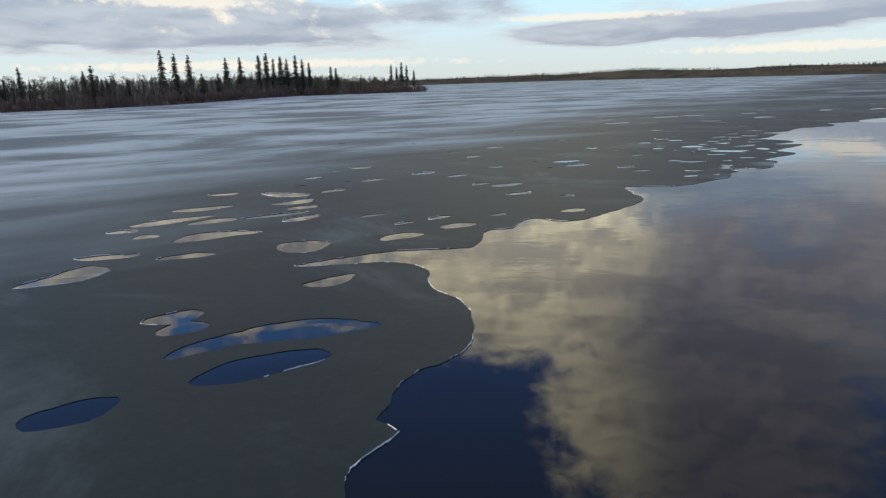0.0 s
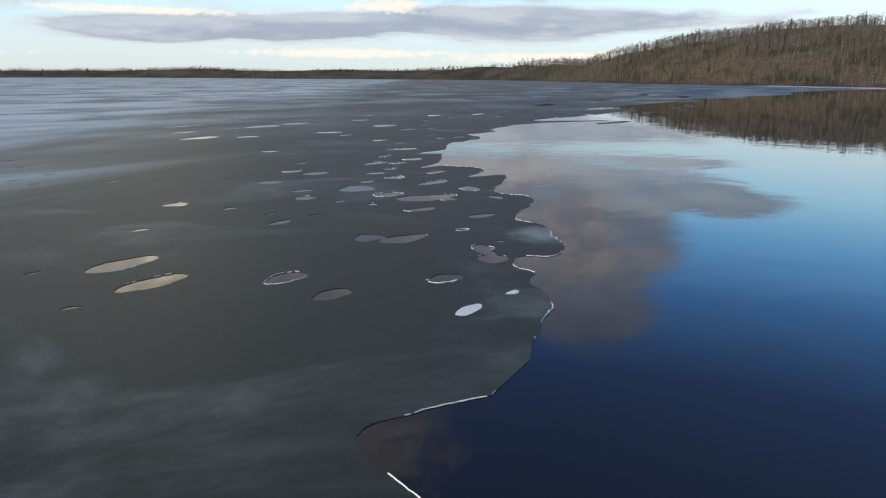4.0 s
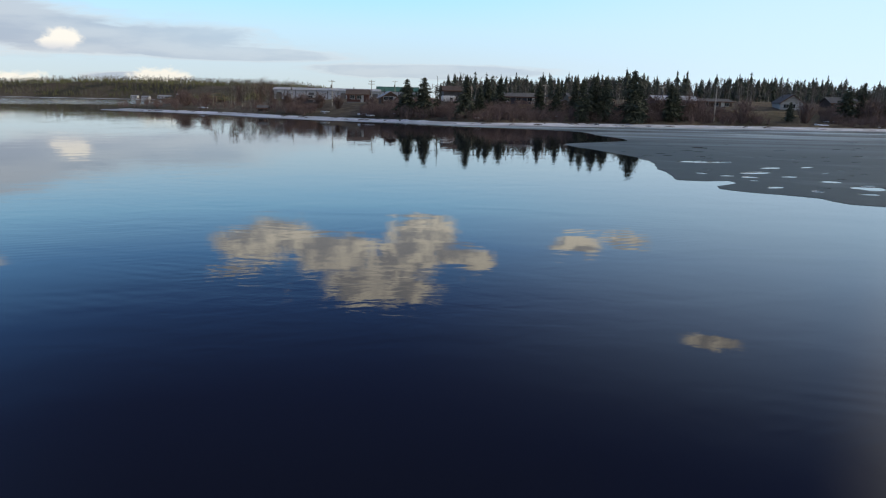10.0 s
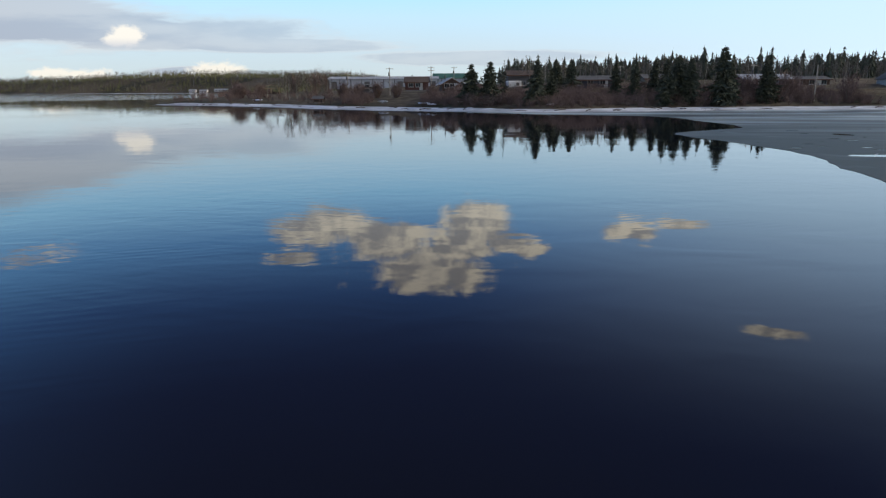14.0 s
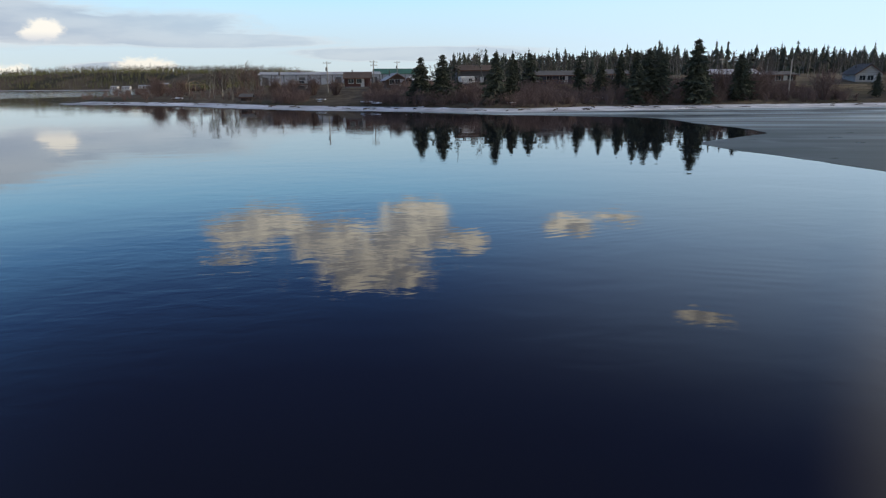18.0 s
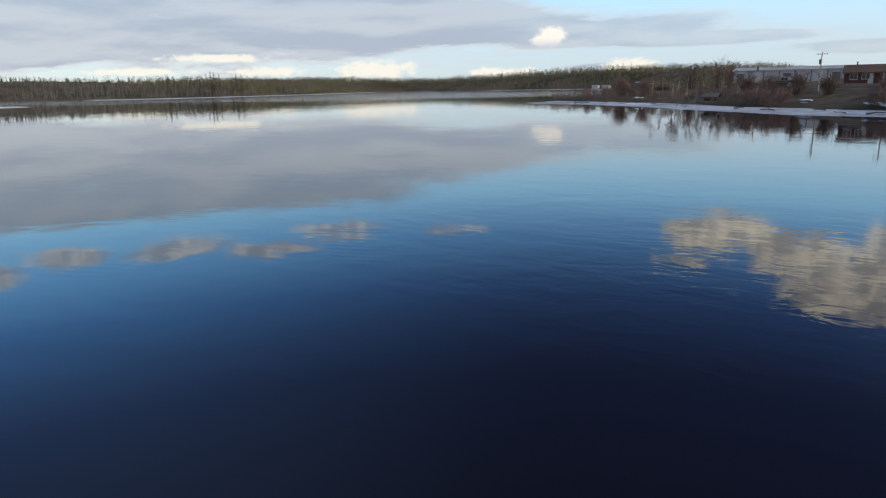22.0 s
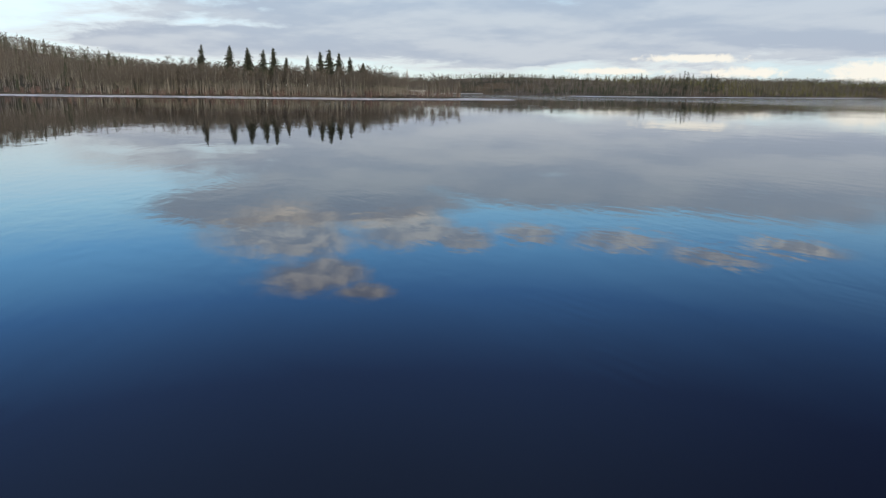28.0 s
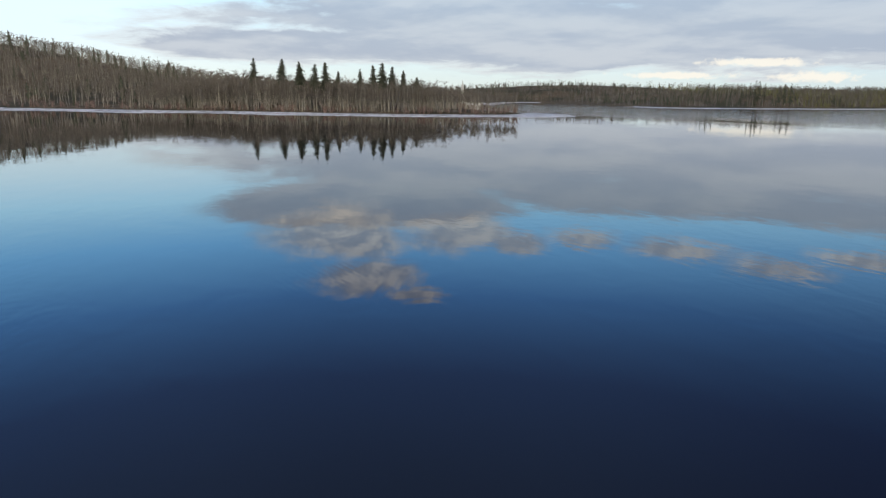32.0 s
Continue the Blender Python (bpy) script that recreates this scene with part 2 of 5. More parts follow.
def speckled(name, c1, c2, scale=2.0, rough=0.85, spec=0.2, random_part=0.35, stretch=(1, 1, 1), bumpy=0.0, dirt=None):
    """A matt surface of two tones at two scales, which also differs from piece to piece."""
    m, n, b = material(name, rough, spec)
    v = coords(n, *stretch)
    f = n.math("ADD", n.math("MULTIPLY", n.noise(v, scale, 5.0), 0.6), n.math("MULTIPLY", n.noise(v, scale * 0.13, 3.0), 0.4))
    f = n.step(f, 0.32, 0.68)
    if random_part:
        r = n.add("ShaderNodeNewGeometry").outputs["Random Per Island"]
        o = n.add("ShaderNodeObjectInfo").outputs["Random"]
        r = n.math("FRACT", n.math("ADD", r, o))
        f = n.math("ADD", n.math("MULTIPLY", f, 1 - random_part), n.math("MULTIPLY", r, random_part))
    col = n.mix(f, (*c1, 1), (*c2, 1))
    if dirt:
        col = n.mix(n.step(n.noise(v, scale * 0.4, 6.0), 0.52, 0.68, 0.0, 0.7), col, (*dirt, 1))
    n.put(b.inputs["Base Color"], col)
    if bumpy:
        bump(n, b, n.noise(v, scale * 2.0, 5.0), 0.5, bumpy)
    return m


def water_material():
    m, n, b = material("lake_water", 0.012, 0.5)
    b.inputs["IOR"].default_value = 1.333
    b.inputs["Base Color"].default_value = (0.0042, 0.0056, 0.0100, 1)
    v = coords(n)
    swell = n.noise(coords(n, 0.22, 0.35, 1), 1.0, 2.0, 0.45, 0.6)
    ripple = n.noise(coords(n, 0.9, 1.5, 1), 1.0, 3.0, 0.5, 0.4)
    patch = n.step(n.noise(v, 0.035, 3.0), 0.44, 0.68, 0.06, 1.0)

    def train(turn, length, curl_):
        """A train of small waves of one length, bent a little."""
        w = n.add("ShaderNodeTexWave")
        w.wave_type, w.bands_direction = "BANDS", "X"
        n.put(w.inputs["Vector"], coords(n, 1, 1, 1, turn))
        w.inputs["Scale"].default_value = 0.314 / length
        w.inputs["Distortion"].default_value = curl_
        w.inputs["Detail"].default_value = 2.0
        w.inputs["Detail Scale"].default_value = 0.35
        return w.outputs["Fac"]

    # cat's paws: fine wave trains in patches with calm water between them
    paw_a = n.step(n.noise(coords(n, 0.10, 0.16, 1, 20.0), 1.0, 4.0, 0.6), 0.54, 0.68)
    paw_b = n.step(n.noise(coords(n, 0.07, 0.13, 1, -35.0), 1.0, 4.0, 0.6), 0.55, 0.69)
    trains = n.math("ADD", n.math("MULTIPLY", paw_a, train(70.0, 0.42, 2.5)), n.math("MULTIPLY", paw_b, train(110.0, 0.55, 3.0)))
    h = n.math("ADD", n.math("MULTIPLY", swell, 1.15), n.math("MULTIPLY", n.math("MULTIPLY", ripple, patch), 0.85))
    h = n.math("ADD", h, n.math("MULTIPLY", trains, 0.095))
    # a breeze ruffles the far reach and the channel
    sep = n.add("ShaderNodeSeparateXYZ")
    n.t.links.new(v, sep.inputs[0])
    reach = n.math("SUBTRACT", n.math("MULTIPLY", sep.outputs[0], 0.6), n.math("MULTIPLY", sep.outputs[1], 0.8))
    reach = n.math("ADD", reach, n.math("MULTIPLY", n.noise(coords(n, 0.012, 0.03, 1, -20.0), 1.0, 4.0, 0.6), 220.0))
    breeze = n.step(reach, 420.0, 560.0)
    h = n.math("ADD", h, n.math("MULTIPLY", n.math("MULTIPLY", n.noise(coords(n, 0.8, 1.1, 1), 1.0, 3.0, 0.6), breeze), 9.0))
    bump(n, b, h, 0.35, 0.022)
    return m


def ice_material():
    m, n, b = material("lake_ice", 0.30, 0.5)
    b.inputs["IOR"].default_value = 1.31
    v = coords(n)
    sep = n.add("ShaderNodeSeparateXYZ")
    n.t.links.new(v, sep.inputs[0])
    x, y = sep.outputs[0], sep.outputs[1]
    # rime lies where the sheet is oldest, away to the north-west, in long streaks
    s = n.math("ADD", n.math("MULTIPLY", n.math("ADD", x, 25.0), -0.83), n.math("MULTIPLY", n.math("SUBTRACT", y, 38.0), 0.56))
    broad = n.noise(coords(n, 0.016, 0.045, 1, -24.0), 1.0, 5.0, 0.6, 0.6)
    streak = n.noise(coords(n, 0.034, 0.058, 1, -30.0), 1.0, 9.0, 0.64, 0.35)
    old = n.step(n.math("ADD", s, n.math("MULTIPLY", n.math("SUBTRACT", broad, 0.5), 75.0)), -20.0, 14.0)
    rime = n.math("MULTIPLY", old, n.step(streak, 0.38, 0.58, 0.25, 1.0))
    thin = n.math("MULTIPLY", n.step(n.noise(coords(n, 0.10, 0.16, 1, 30.0), 1.0, 7.0, 0.66, 0.6), 0.50, 0.82), 0.26)
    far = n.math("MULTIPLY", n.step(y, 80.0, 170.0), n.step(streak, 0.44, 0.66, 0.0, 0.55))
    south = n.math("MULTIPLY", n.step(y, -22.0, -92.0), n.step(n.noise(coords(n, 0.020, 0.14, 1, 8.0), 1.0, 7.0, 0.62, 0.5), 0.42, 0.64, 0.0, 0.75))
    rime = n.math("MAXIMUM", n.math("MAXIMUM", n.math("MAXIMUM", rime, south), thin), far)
    # a hoary tongue at the eastern edge
    u, w = n.math("SUBTRACT", x, 21.9), n.math("SUBTRACT", y, 45.0)
    away = n.math("SQRT", n.math("ADD", n.math("MULTIPLY", u, u), n.math("MULTIPLY", n.math("MULTIPLY", w, w), 0.6)))
    away = n.math("ADD", away, n.math("MULTIPLY", n.noise(v, 1.0, 6.0, 0.6), 2.0))
    rime = n.math("MAXIMUM", rime, n.step(away, 2.4, 1.2, 0.0, 0.42))
    dark = n.mix(n.noise(v, 0.35, 6.0, 0.65), (0.024, 0.032, 0.029, 1), (0.042, 0.053, 0.049, 1))
    dark = n.mix(n.step(n.noise(v, 3.0, 5.0), 0.5, 0.8, 0.0, 0.35), dark, (0.065, 0.070, 0.068, 1))
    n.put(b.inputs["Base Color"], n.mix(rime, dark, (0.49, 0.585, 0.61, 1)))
    n.put(b.inputs["Roughness"], n.step(rime, 0.0, 1.0, 0.46, 0.85))
    b.inputs["Specular IOR Level"].default_value = 0.16
    bump(n, b, n.math("ADD", n.noise(v, 6.0, 5.0), n.math("MULTIPLY", n.noise(v, 0.8, 4.0), 2.0)), 0.3, 0.01)
    return m


def ground_material():
    m, n, b = material("shore_ground", 0.95, 0.1)
    v = coords(n)
    f = n.step(n.noise(v, 0.35, 6.0, 0.6), 0.35, 0.65)
    col = n.mix(f, (0.070, 0.054, 0.038, 1), (0.15, 0.120, 0.078, 1))
    col = n.mix(n.step(n.noise(v, 0.02, 3.0), 0.45, 0.6), col, (0.055, 0.05, 0.032, 1))
    n.put(b.inputs["Base Color"], col)
    bump(n, b, n.noise(v, 1.5, 6.0), 0.8, 0.15)
    return m


M_WATER, M_ICE, M_GROUND = water_material(), ice_material(), ground_material()
M_SNOW = speckled("old_snow", (0.62, 0.64, 0.68), (0.80, 0.82, 0.85), 1.5, 0.75, 0.3, 0.0, bumpy=0.05)
M_SHELF = speckled("shore_ice_white", (0.28, 0.295, 0.31), (0.68, 0.69, 0.71), 0.45, 0.7, 0.3, 0.0, stretch=(0.5, 1, 1), bumpy=0.05, dirt=(0.17, 0.16, 0.15))
M_RIME = speckled("rime_rim", (0.62, 0.65, 0.68), (0.85, 0.87, 0.88), 8.0, 0.6, 0.3, 0.3)
M_ASPEN = speckled("aspen_bark", (0.125, 0.115, 0.096), (0.34, 0.32, 0.275), 1.2, 0.85, 0.2, 0.5, (1, 1, 0.3), dirt=(0.07, 0.06, 0.05))
M_TWIG = speckled("aspen_twigs", (0.080, 0.072, 0.061), (0.155, 0.140, 0.120), 0.3, 0.9, 0.1, 0.7)
M_NEEDLE = speckled("spruce_needles", (0.038, 0.046, 0.032), (0.088, 0.096, 0.066), 0.8, 0.8, 0.2, 0.6)
# brighter, yellower needles: sunlight on the far southern hill put into the colour
M_NEEDLE_SUNLIT = speckled("sunlit_needles", (0.080, 0.090, 0.038), (0.20, 0.185, 0.080), 0.2, 0.8, 0.2, 0.35)
M_BARK = speckled("spruce_bark", (0.05, 0.038, 0.028), (0.10, 0.08, 0.06), 2.0, 0.95, 0.1, 0.3)
M_SHRUB = speckled("willow_twigs", (0.105, 0.072, 0.064), (0.215, 0.158, 0.138), 0.2, 0.9, 0.1, 0.7)

# ---- the lake and its land ----
SHORE_WEST = [(-190, -85), (-235, -30), (-178, 110), (-123, 187), (-99, 203), (-84, 253), (-70, 335), (-39, 355), (-8, 396), (-40, 452), (-110, 700)]
SHORE_NORTH = [(-60, 1080), (260, 1380), (480, 1150), (700, 1010), (720, 820)]
SHORE_EAST = [(610, 600), (540, 450), (495, 300), (440, 165), (385, 81), (368, 0), (348, -69), (348, -114), (370, -140), (430, -132)]
SHORE_SOUTHEAST = [(600, -180), (760, -258), (785, -320), (600, -325), (570, -400), (640, -640), (760, -920), (560, -880), (320, -820)]
SHORE_SOUTH = [(195, -520), (152, -330), (141, -240), (124, -200), (97, -182), (60, -144), (33, -124), (10, -110), (-11, -117), (-63, -119), (-112, -112)]


def rounded(points, closed=True, step=8.0, wobble=0.0, seed=0.0, fine=6.0):
    """A smooth line through a few turning points, roughened a little."""
    p = [Vector((*q, 0)) for q in points]
    n, out = len(p), []
    for i in range(n if closed else n - 1):
        a, b, c, d = (p[(i + k) % n] if closed else p[min(max(i + k, 0), n - 1)] for k in (-1, 0, 1, 2))
        m = max(2, int((c - b).length / step))
        for j in range(m):
            t = j / m
            q = 0.5 * ((2 * b) + (c - a) * t + (2 * a - 5 * b + 4 * c - d) * t * t + (3 * b - a - 3 * c + d) * t ** 3)
            if wobble:
                w = noise.noise_vector(q / fine + Vector((seed, 3.1, 0))) + 0.5 * noise.noise_vector(q / (fine * 0.35) + Vector((9.0, seed, 0)))
                q = q + Vector((w.x, w.y, 0)) * wobble
            out.append((q.x, q.y))
    if not closed:
        out.append((p[-1].x, p[-1].y))
    return np.array(out)


LAKE = rounded(SHORE_WEST + SHORE_NORTH + SHORE_EAST + SHORE_SOUTHEAST + SHORE_SOUTH, step=9.0, wobble=2.2, fine=25.0)


def inside(poly, x, y):
    r = np.zeros(x.shape, bool)
    px, py = poly[:, 0], poly[:, 1]
    qx, qy = np.roll(px, -1), np.roll(py, -1)
    for a, b, c, d in zip(px, py, qx, qy):
        if b != d:
            r ^= ((b > y) != (d > y)) & (x < (c - a) * (y - b) / (d - b) + a)
    return r


def offshore(x, y):
    """Metres from the shoreline: positive on land, negative on the lake."""
    x, y = np.asarray(x, float), np.asarray(y, float)
    best = np.full(x.shape, 1e12)
    q = np.roll(LAKE, -1, axis=0)
    for (ax, ay), (bx, by) in zip(LAKE, q):
        ex, ey = bx - ax, by - ay
        t = np.clip(((x - ax) * ex + (y - ay) * ey) / (ex * ex + ey * ey + 1e-9), 0, 1)
        best = np.minimum(best, (x - ax - t * ex) ** 2 + (y - ay - t * ey) ** 2)
    d = np.sqrt(best)
    return np.where(inside(LAKE, x, y), -d, d)


def ramp(v, lo, hi):
    t = np.clip((v - lo) / (hi - lo), 0, 1)
    return t * t * (3 - 2 * t)


# x, y, half width, height of each rise of the ground
HILLS = [(770, 400, 205, 50), (650, 150, 130, 16), (700, 240, 150, 12), (700, 700, 180, 12), (700, 560, 150, 5), (800, 1000, 120, 10), (800, 850, 120, 14), (560, 30, 110, 4), (420, -1050, 220, 20), (150, -900, 200, 13), (900, -900, 300, 15), (680, -470, 60, 4), (700, -560, 90, 5), (980, -380, 190, 13), (950, -520, 200, 8),
         (-90, -260, 110, 4), (300, 1700, 500, 11), (800, 1200, 250, 12), (420, 1420, 120, 7), (640, 1330, 90, 6), (-250, 450, 150, 3)]


def height(x, y, d=None):
    x, y = np.asarray(x, float), np.asarray(y, float)
    d = offshore(x, y) if d is None else d
    h = 0.15 + 1.0 * ramp(d, 0, 9)
    village = ramp(-y, 70, 110) * ramp(x, -320, -240) * (1 - ramp(x, 150, 230)) * (1 - ramp(-y, 380, 480))
    h = h + village * 2.9 * ramp(d, 8, 34) * (1 - 0.55 * ramp(x, 45, 85))
    h = h + (1 - village) * 1.5 * ramp(d, 10, 60)
    for hx, hy, w, top in HILLS:
        h = h + top * np.exp(-((x - hx) ** 2 + (y - hy) ** 2) / (w * w)) * ramp(d, 0, 70)
    h = h + ramp(d, 4, 40) * 0.5 * np.sin(x * 0.071 + 1.3) * np.sin(y * 0.063)
    return np.where(d > 0, h, np.maximum(-3.0, 0.15 + d * 0.12))


def fast_mesh(name, co, faces, mats, index=None, smooth=False):
    """A mesh from arrays: points n x 3, faces m x 3 or m x 4, and a material number for each face."""
    me = bpy.data.meshes.new(name)
    co, faces = np.asarray(co, np.float32), np.asarray(faces, np.int32)
    k = faces.shape[1]
    me.vertices.add(len(co))
    me.vertices.foreach_set("co", co.ravel())
    me.loops.add(faces.size)
    me.loops.foreach_set("vertex_index", faces.ravel())
    me.polygons.add(len(faces))
    me.polygons.foreach_set("loop_start", np.arange(0, faces.size, k, dtype=np.int32))
    for m in mats:
        me.materials.append(m)
    if index is not None:
        me.polygons.foreach_set("material_index", np.asarray(index, np.int32))
    me.update(calc_edges=True)
    me.validate()
    me.polygons.foreach_set("use_smooth", np.full(len(faces), smooth))
    return me


def build_ground():
    cx, cy = 25.0, 0.0
    radii = np.concatenate([[60], np.geomspace(80, 1000, 110), np.geomspace(1060, 4600, 26)])
    n = 720
    ang = np.linspace(0, 2 * np.pi, n, endpoint=False)
    r, a = np.meshgrid(radii, ang, indexing="ij")
    x, y = cx + r * np.sin(a), cy + r * np.cos(a)
    z = height(x.ravel(), y.ravel())
    co = np.c_[x.ravel(), y.ravel(), z]
    i = np.arange(len(radii) - 1)[:, None] * n
    j = np.arange(n)[None, :]
    f = np.stack([i + j, i + n + j, i + n + (j + 1) % n, i + (j + 1) % n], -1).reshape(-1, 4)
    ob = new("ground", fast_mesh("ground", co, f, [M_GROUND], smooth=True))
    tagged(ob, "brown leaf-strewn spring ground rising from the lake shore", "ground", kind="structure")


build_ground()
ang = np.linspace(0, 2 * np.pi, 128, endpoint=False)
co = np.c_[np.r_[0, np.sin(ang) * 4700], np.r_[0, np.cos(ang) * 4700], np.zeros(129)]
water = new("water", fast_mesh("water", co, [(0, 1 + (k + 1) % 128, 1 + k) for k in range(128)], [M_WATER]))
tagged(water, "calm dark blue lake water mirroring the sky", "water", kind="structure")

# ---- the ice ----
EDGE_SOUTH = [(30, -112), (16, -98), (-2, -84), (-3.6, -69), (-3.4, -55), (2.4, -49.6), (8.5, -43.5), (7.3, -33.3), (6.3, -21), (8.8, -13.1), (8.6, -11), (10.1, -5.8), (6.8, -5.5), (7, -4.2), (9.5, -1.4), (8.3, 0.3), (5.6, 2.6), (5.2, 4.9), (2.0, 6.0)]
EDGE_NEAR = [(-1.3, 7.4), (-1.6, 8.7), (-1.7, 9.2), (-1.5, 9.7), (-0.9, 10.6), (-1.35, 11.0), (-1.15, 11.6), (-0.9, 12.8), (-0.1, 13.6), (0.5, 14.7), (0.6, 16.2), (0.4, 17.6), (-0.6, 19.3), (-0.6, 20.7), (-1.8, 22.0),
             (-5.2, 21.8), (-2.1, 23.5), (0.7, 23.8), (1.2, 24.6), (1.5, 25.5), (1.5, 26.3), (2.05, 26.9), (2.7, 27.0), (3.5, 28.7), (4.2, 28.7), (4.8, 28.2), (5.9, 28.3), (7.5, 29.9), (9.8, 32.6), (9.9, 34.8), (10.0, 36.7), (11.3, 36.8), (12.6, 36.6)]
EDGE_NORTH = [(14.2, 37.4), (15.5, 38.4), (16.1, 38.9), (16.9, 39.5), (17.2, 39.9), (17.5, 40.6), (17.6, 41.0), (18.4, 41.7), (18.3, 42.3), (18.8, 43.1), (19.4, 43.2), (20.0, 42.75), (20.7, 42.9), (21.5, 43.6), (22.2, 44.9), (23.1, 46.2), (22.8, 47.4),
              (24.3, 48.8), (25.6, 49.6), (26.8, 51.1), (26.3, 53.0), (29.2, 55.6), (30.4, 57.1), (28.2, 57.6), (31.0, 59.5), (30.0, 62.1), (28.2, 62.2), (30.9, 64.1), (33.7, 67.7)]
EDGE_FAR = [(32.3, 68.9), (36.3, 71.0), (39.3, 74.1), (44.1, 76.1), (45.6, 80.1), (49.9, 81.1), (51.6, 83.7), (61, 88.5), (74, 87.2), (66, 92.7), (84, 98), (104, 107), (96, 111), (128, 122), (150, 130), (140, 136), (190, 138), (205, 146), (240, 150), (300, 178), (420, 196)]
SHEET_BACK = [(600, 300), (800, 900), (300, 1500), (-200, 1200), (-300, 300), (-330, -60), (-200, -160), (-60, -150)]
# open pools in the sheet: x, y, half length, half width, turn in degrees, and how far the width shifts towards one end
POOLS_BEHIND = [(-12.7, 21.1, 1.46, 0.8, 51, 0.35), (-7.4, 16.9, 0.83, 0.48, 30), (-6.8, 16.0, 0.68, 0.46, 34), (-5.6, 14.9, 1.3, 0.42, 42, 0.3), (-3.6, 15.7, 1.9, 0.66, 13, -0.2), (-4.1, 13.5, 1.53, 0.62, 27), (-7.3, 11.6, 0.91, 0.52, 39, -0.2), (-12.5, 23.7, 1.15, 0.40, 13),
                (-9.5, 23.5, 1.05, 0.38, 20), (-9.5, 26.8, 1.69, 0.72, 23, -0.3), (-12.7, 30.2, 1.97, 0.55, 36, -0.2), (-10.7, 29.9, 1.1, 0.56, 32), (-14.0, 28.0, 0.66, 0.4, 3), (-12.5, 26.9, 0.52, 0.43, 23), (-12.4, 33.2, 1.46, 0.6, 24), (-12.7, 37.7, 0.87, 0.4, 11)]
POOLS_WEST = [(-9.0, 37.0, 1.56, 0.6, -19), (-8.0, 34.6, 1.19, 0.65, 36), (-6.7, 30.1, 0.97, 0.5, 40), (-7.2, 32.9, 0.82, 0.48, 33), (-8.1, 31.0, 1.64, 0.3, 26), (-5.5, 24.8, 1.06, 0.92, 20, -0.25), (-3.7, 20.0, 0.91, 0.45, 37), (-1.8, 25.9, 0.97, 0.5, 34), (-1.8, 28.5, 0.55, 0.2, 36),
              (-0.3, 29.5, 0.66, 0.28, 37), (0.5, 27.7, 0.9, 0.45, 24), (-3.4, 30.4, 0.62, 0.26, 31), (2.4, 29.9, 0.5, 0.22, 35), (5.9, 30.5, 0.7, 0.36, 25), (3.6, 38.7, 1.04, 0.54, 29, -0.2), (4.0, 35.6, 0.81, 0.35, 22)]
POOLS_NORTH = [(6.3, 34.3, 0.42, 0.22, 18), (-1.5, 44.5, 0.87, 0.43, 32), (-8.7, 43.6, 0.63, 0.36, 38), (-4.6, 41.9, 0.75, 0.32, 30), (-6.5, 38.0, 0.78, 0.43, 40), (0.8, 43.0, 0.84, 0.4, 34), (2.1, 39.2, 0.64, 0.3, 35), (9.0, 49.2, 1.09, 0.55, 23), (9.3, 46.8, 1.04, 0.44, 20),
               (-6.2, 48.4, 0.85, 0.36, 8), (4.6, 61, 0.84, 0.6, 14), (2.3, 53.8, 0.6, 0.5, 4), (12.7, 58, 0.52, 0.5, -7), (12.4, 45.2, 0.7, 0.4, 12), (12.8, 43.2, 0.6, 0.35, 10), (3.6, 47, 0.5, 0.4, 10)]
POOLS_EAST = [(16.6, 48.0, 0.58, 0.5, -1), (17.6, 47.3, 1.0, 0.45, 2, -0.45), (21.2, 57.3, 0.91, 0.9, -25, -0.2), (21.6, 55.1, 0.79, 0.46, 1), (22.7, 53.5, 1.55, 0.7, -5, -0.2), (23.3, 52.7, 0.5, 0.42, -95), (20.9, 51.3, 0.79, 0.35, 3), (22.2, 48.8, 0.68, 0.3, 1), (20.0, 47.2, 0.28, 0.15, -8),
              (19.0, 44.8, 0.40, 0.36, -77), (18.72, 44.2, 0.55, 0.26, -104), (18.4, 43.55, 0.50, 0.46, -54), (20.0, 45.1, 0.17, 0.17, -57), (16.0, 42.7, 0.56, 0.37, -5), (25.4, 51.8, 0.32, 0.42, -8), (25.9, 54.4, 0.51, 0.8, -15), (25.5, 57.0, 1.02, 0.44, 11)]
POOLS_FAR = [(24.7, 59.6, 0.56, 0.5, -21), (24.7, 61.6, 0.62, 0.42, -14), (27.0, 65.6, 1.04, 0.38, 14), (28.2, 64.9, 0.71, 0.38, 10), (30.1, 66.2, 0.85, 0.55, 6), (29.3, 68.5, 0.76, 0.24, 27), (19.0, 54.8, 0.33, 0.22, 23), (19.8, 53.4, 0.25, 0.2, 7), (26.3, 62.7, 0.51, 0.28, 8),
             (27.9, 60.1, 0.82, 0.32, 13), (18, 56.4, 0.5, 0.5, -2), (21.8, 63.5, 0.76, 0.6, -5), (21, 65.1, 0.57, 0.5, -11), (18.4, 61.7, 0.59, 0.6, 4), (33, 72, 1.3, 0.5, -10)]
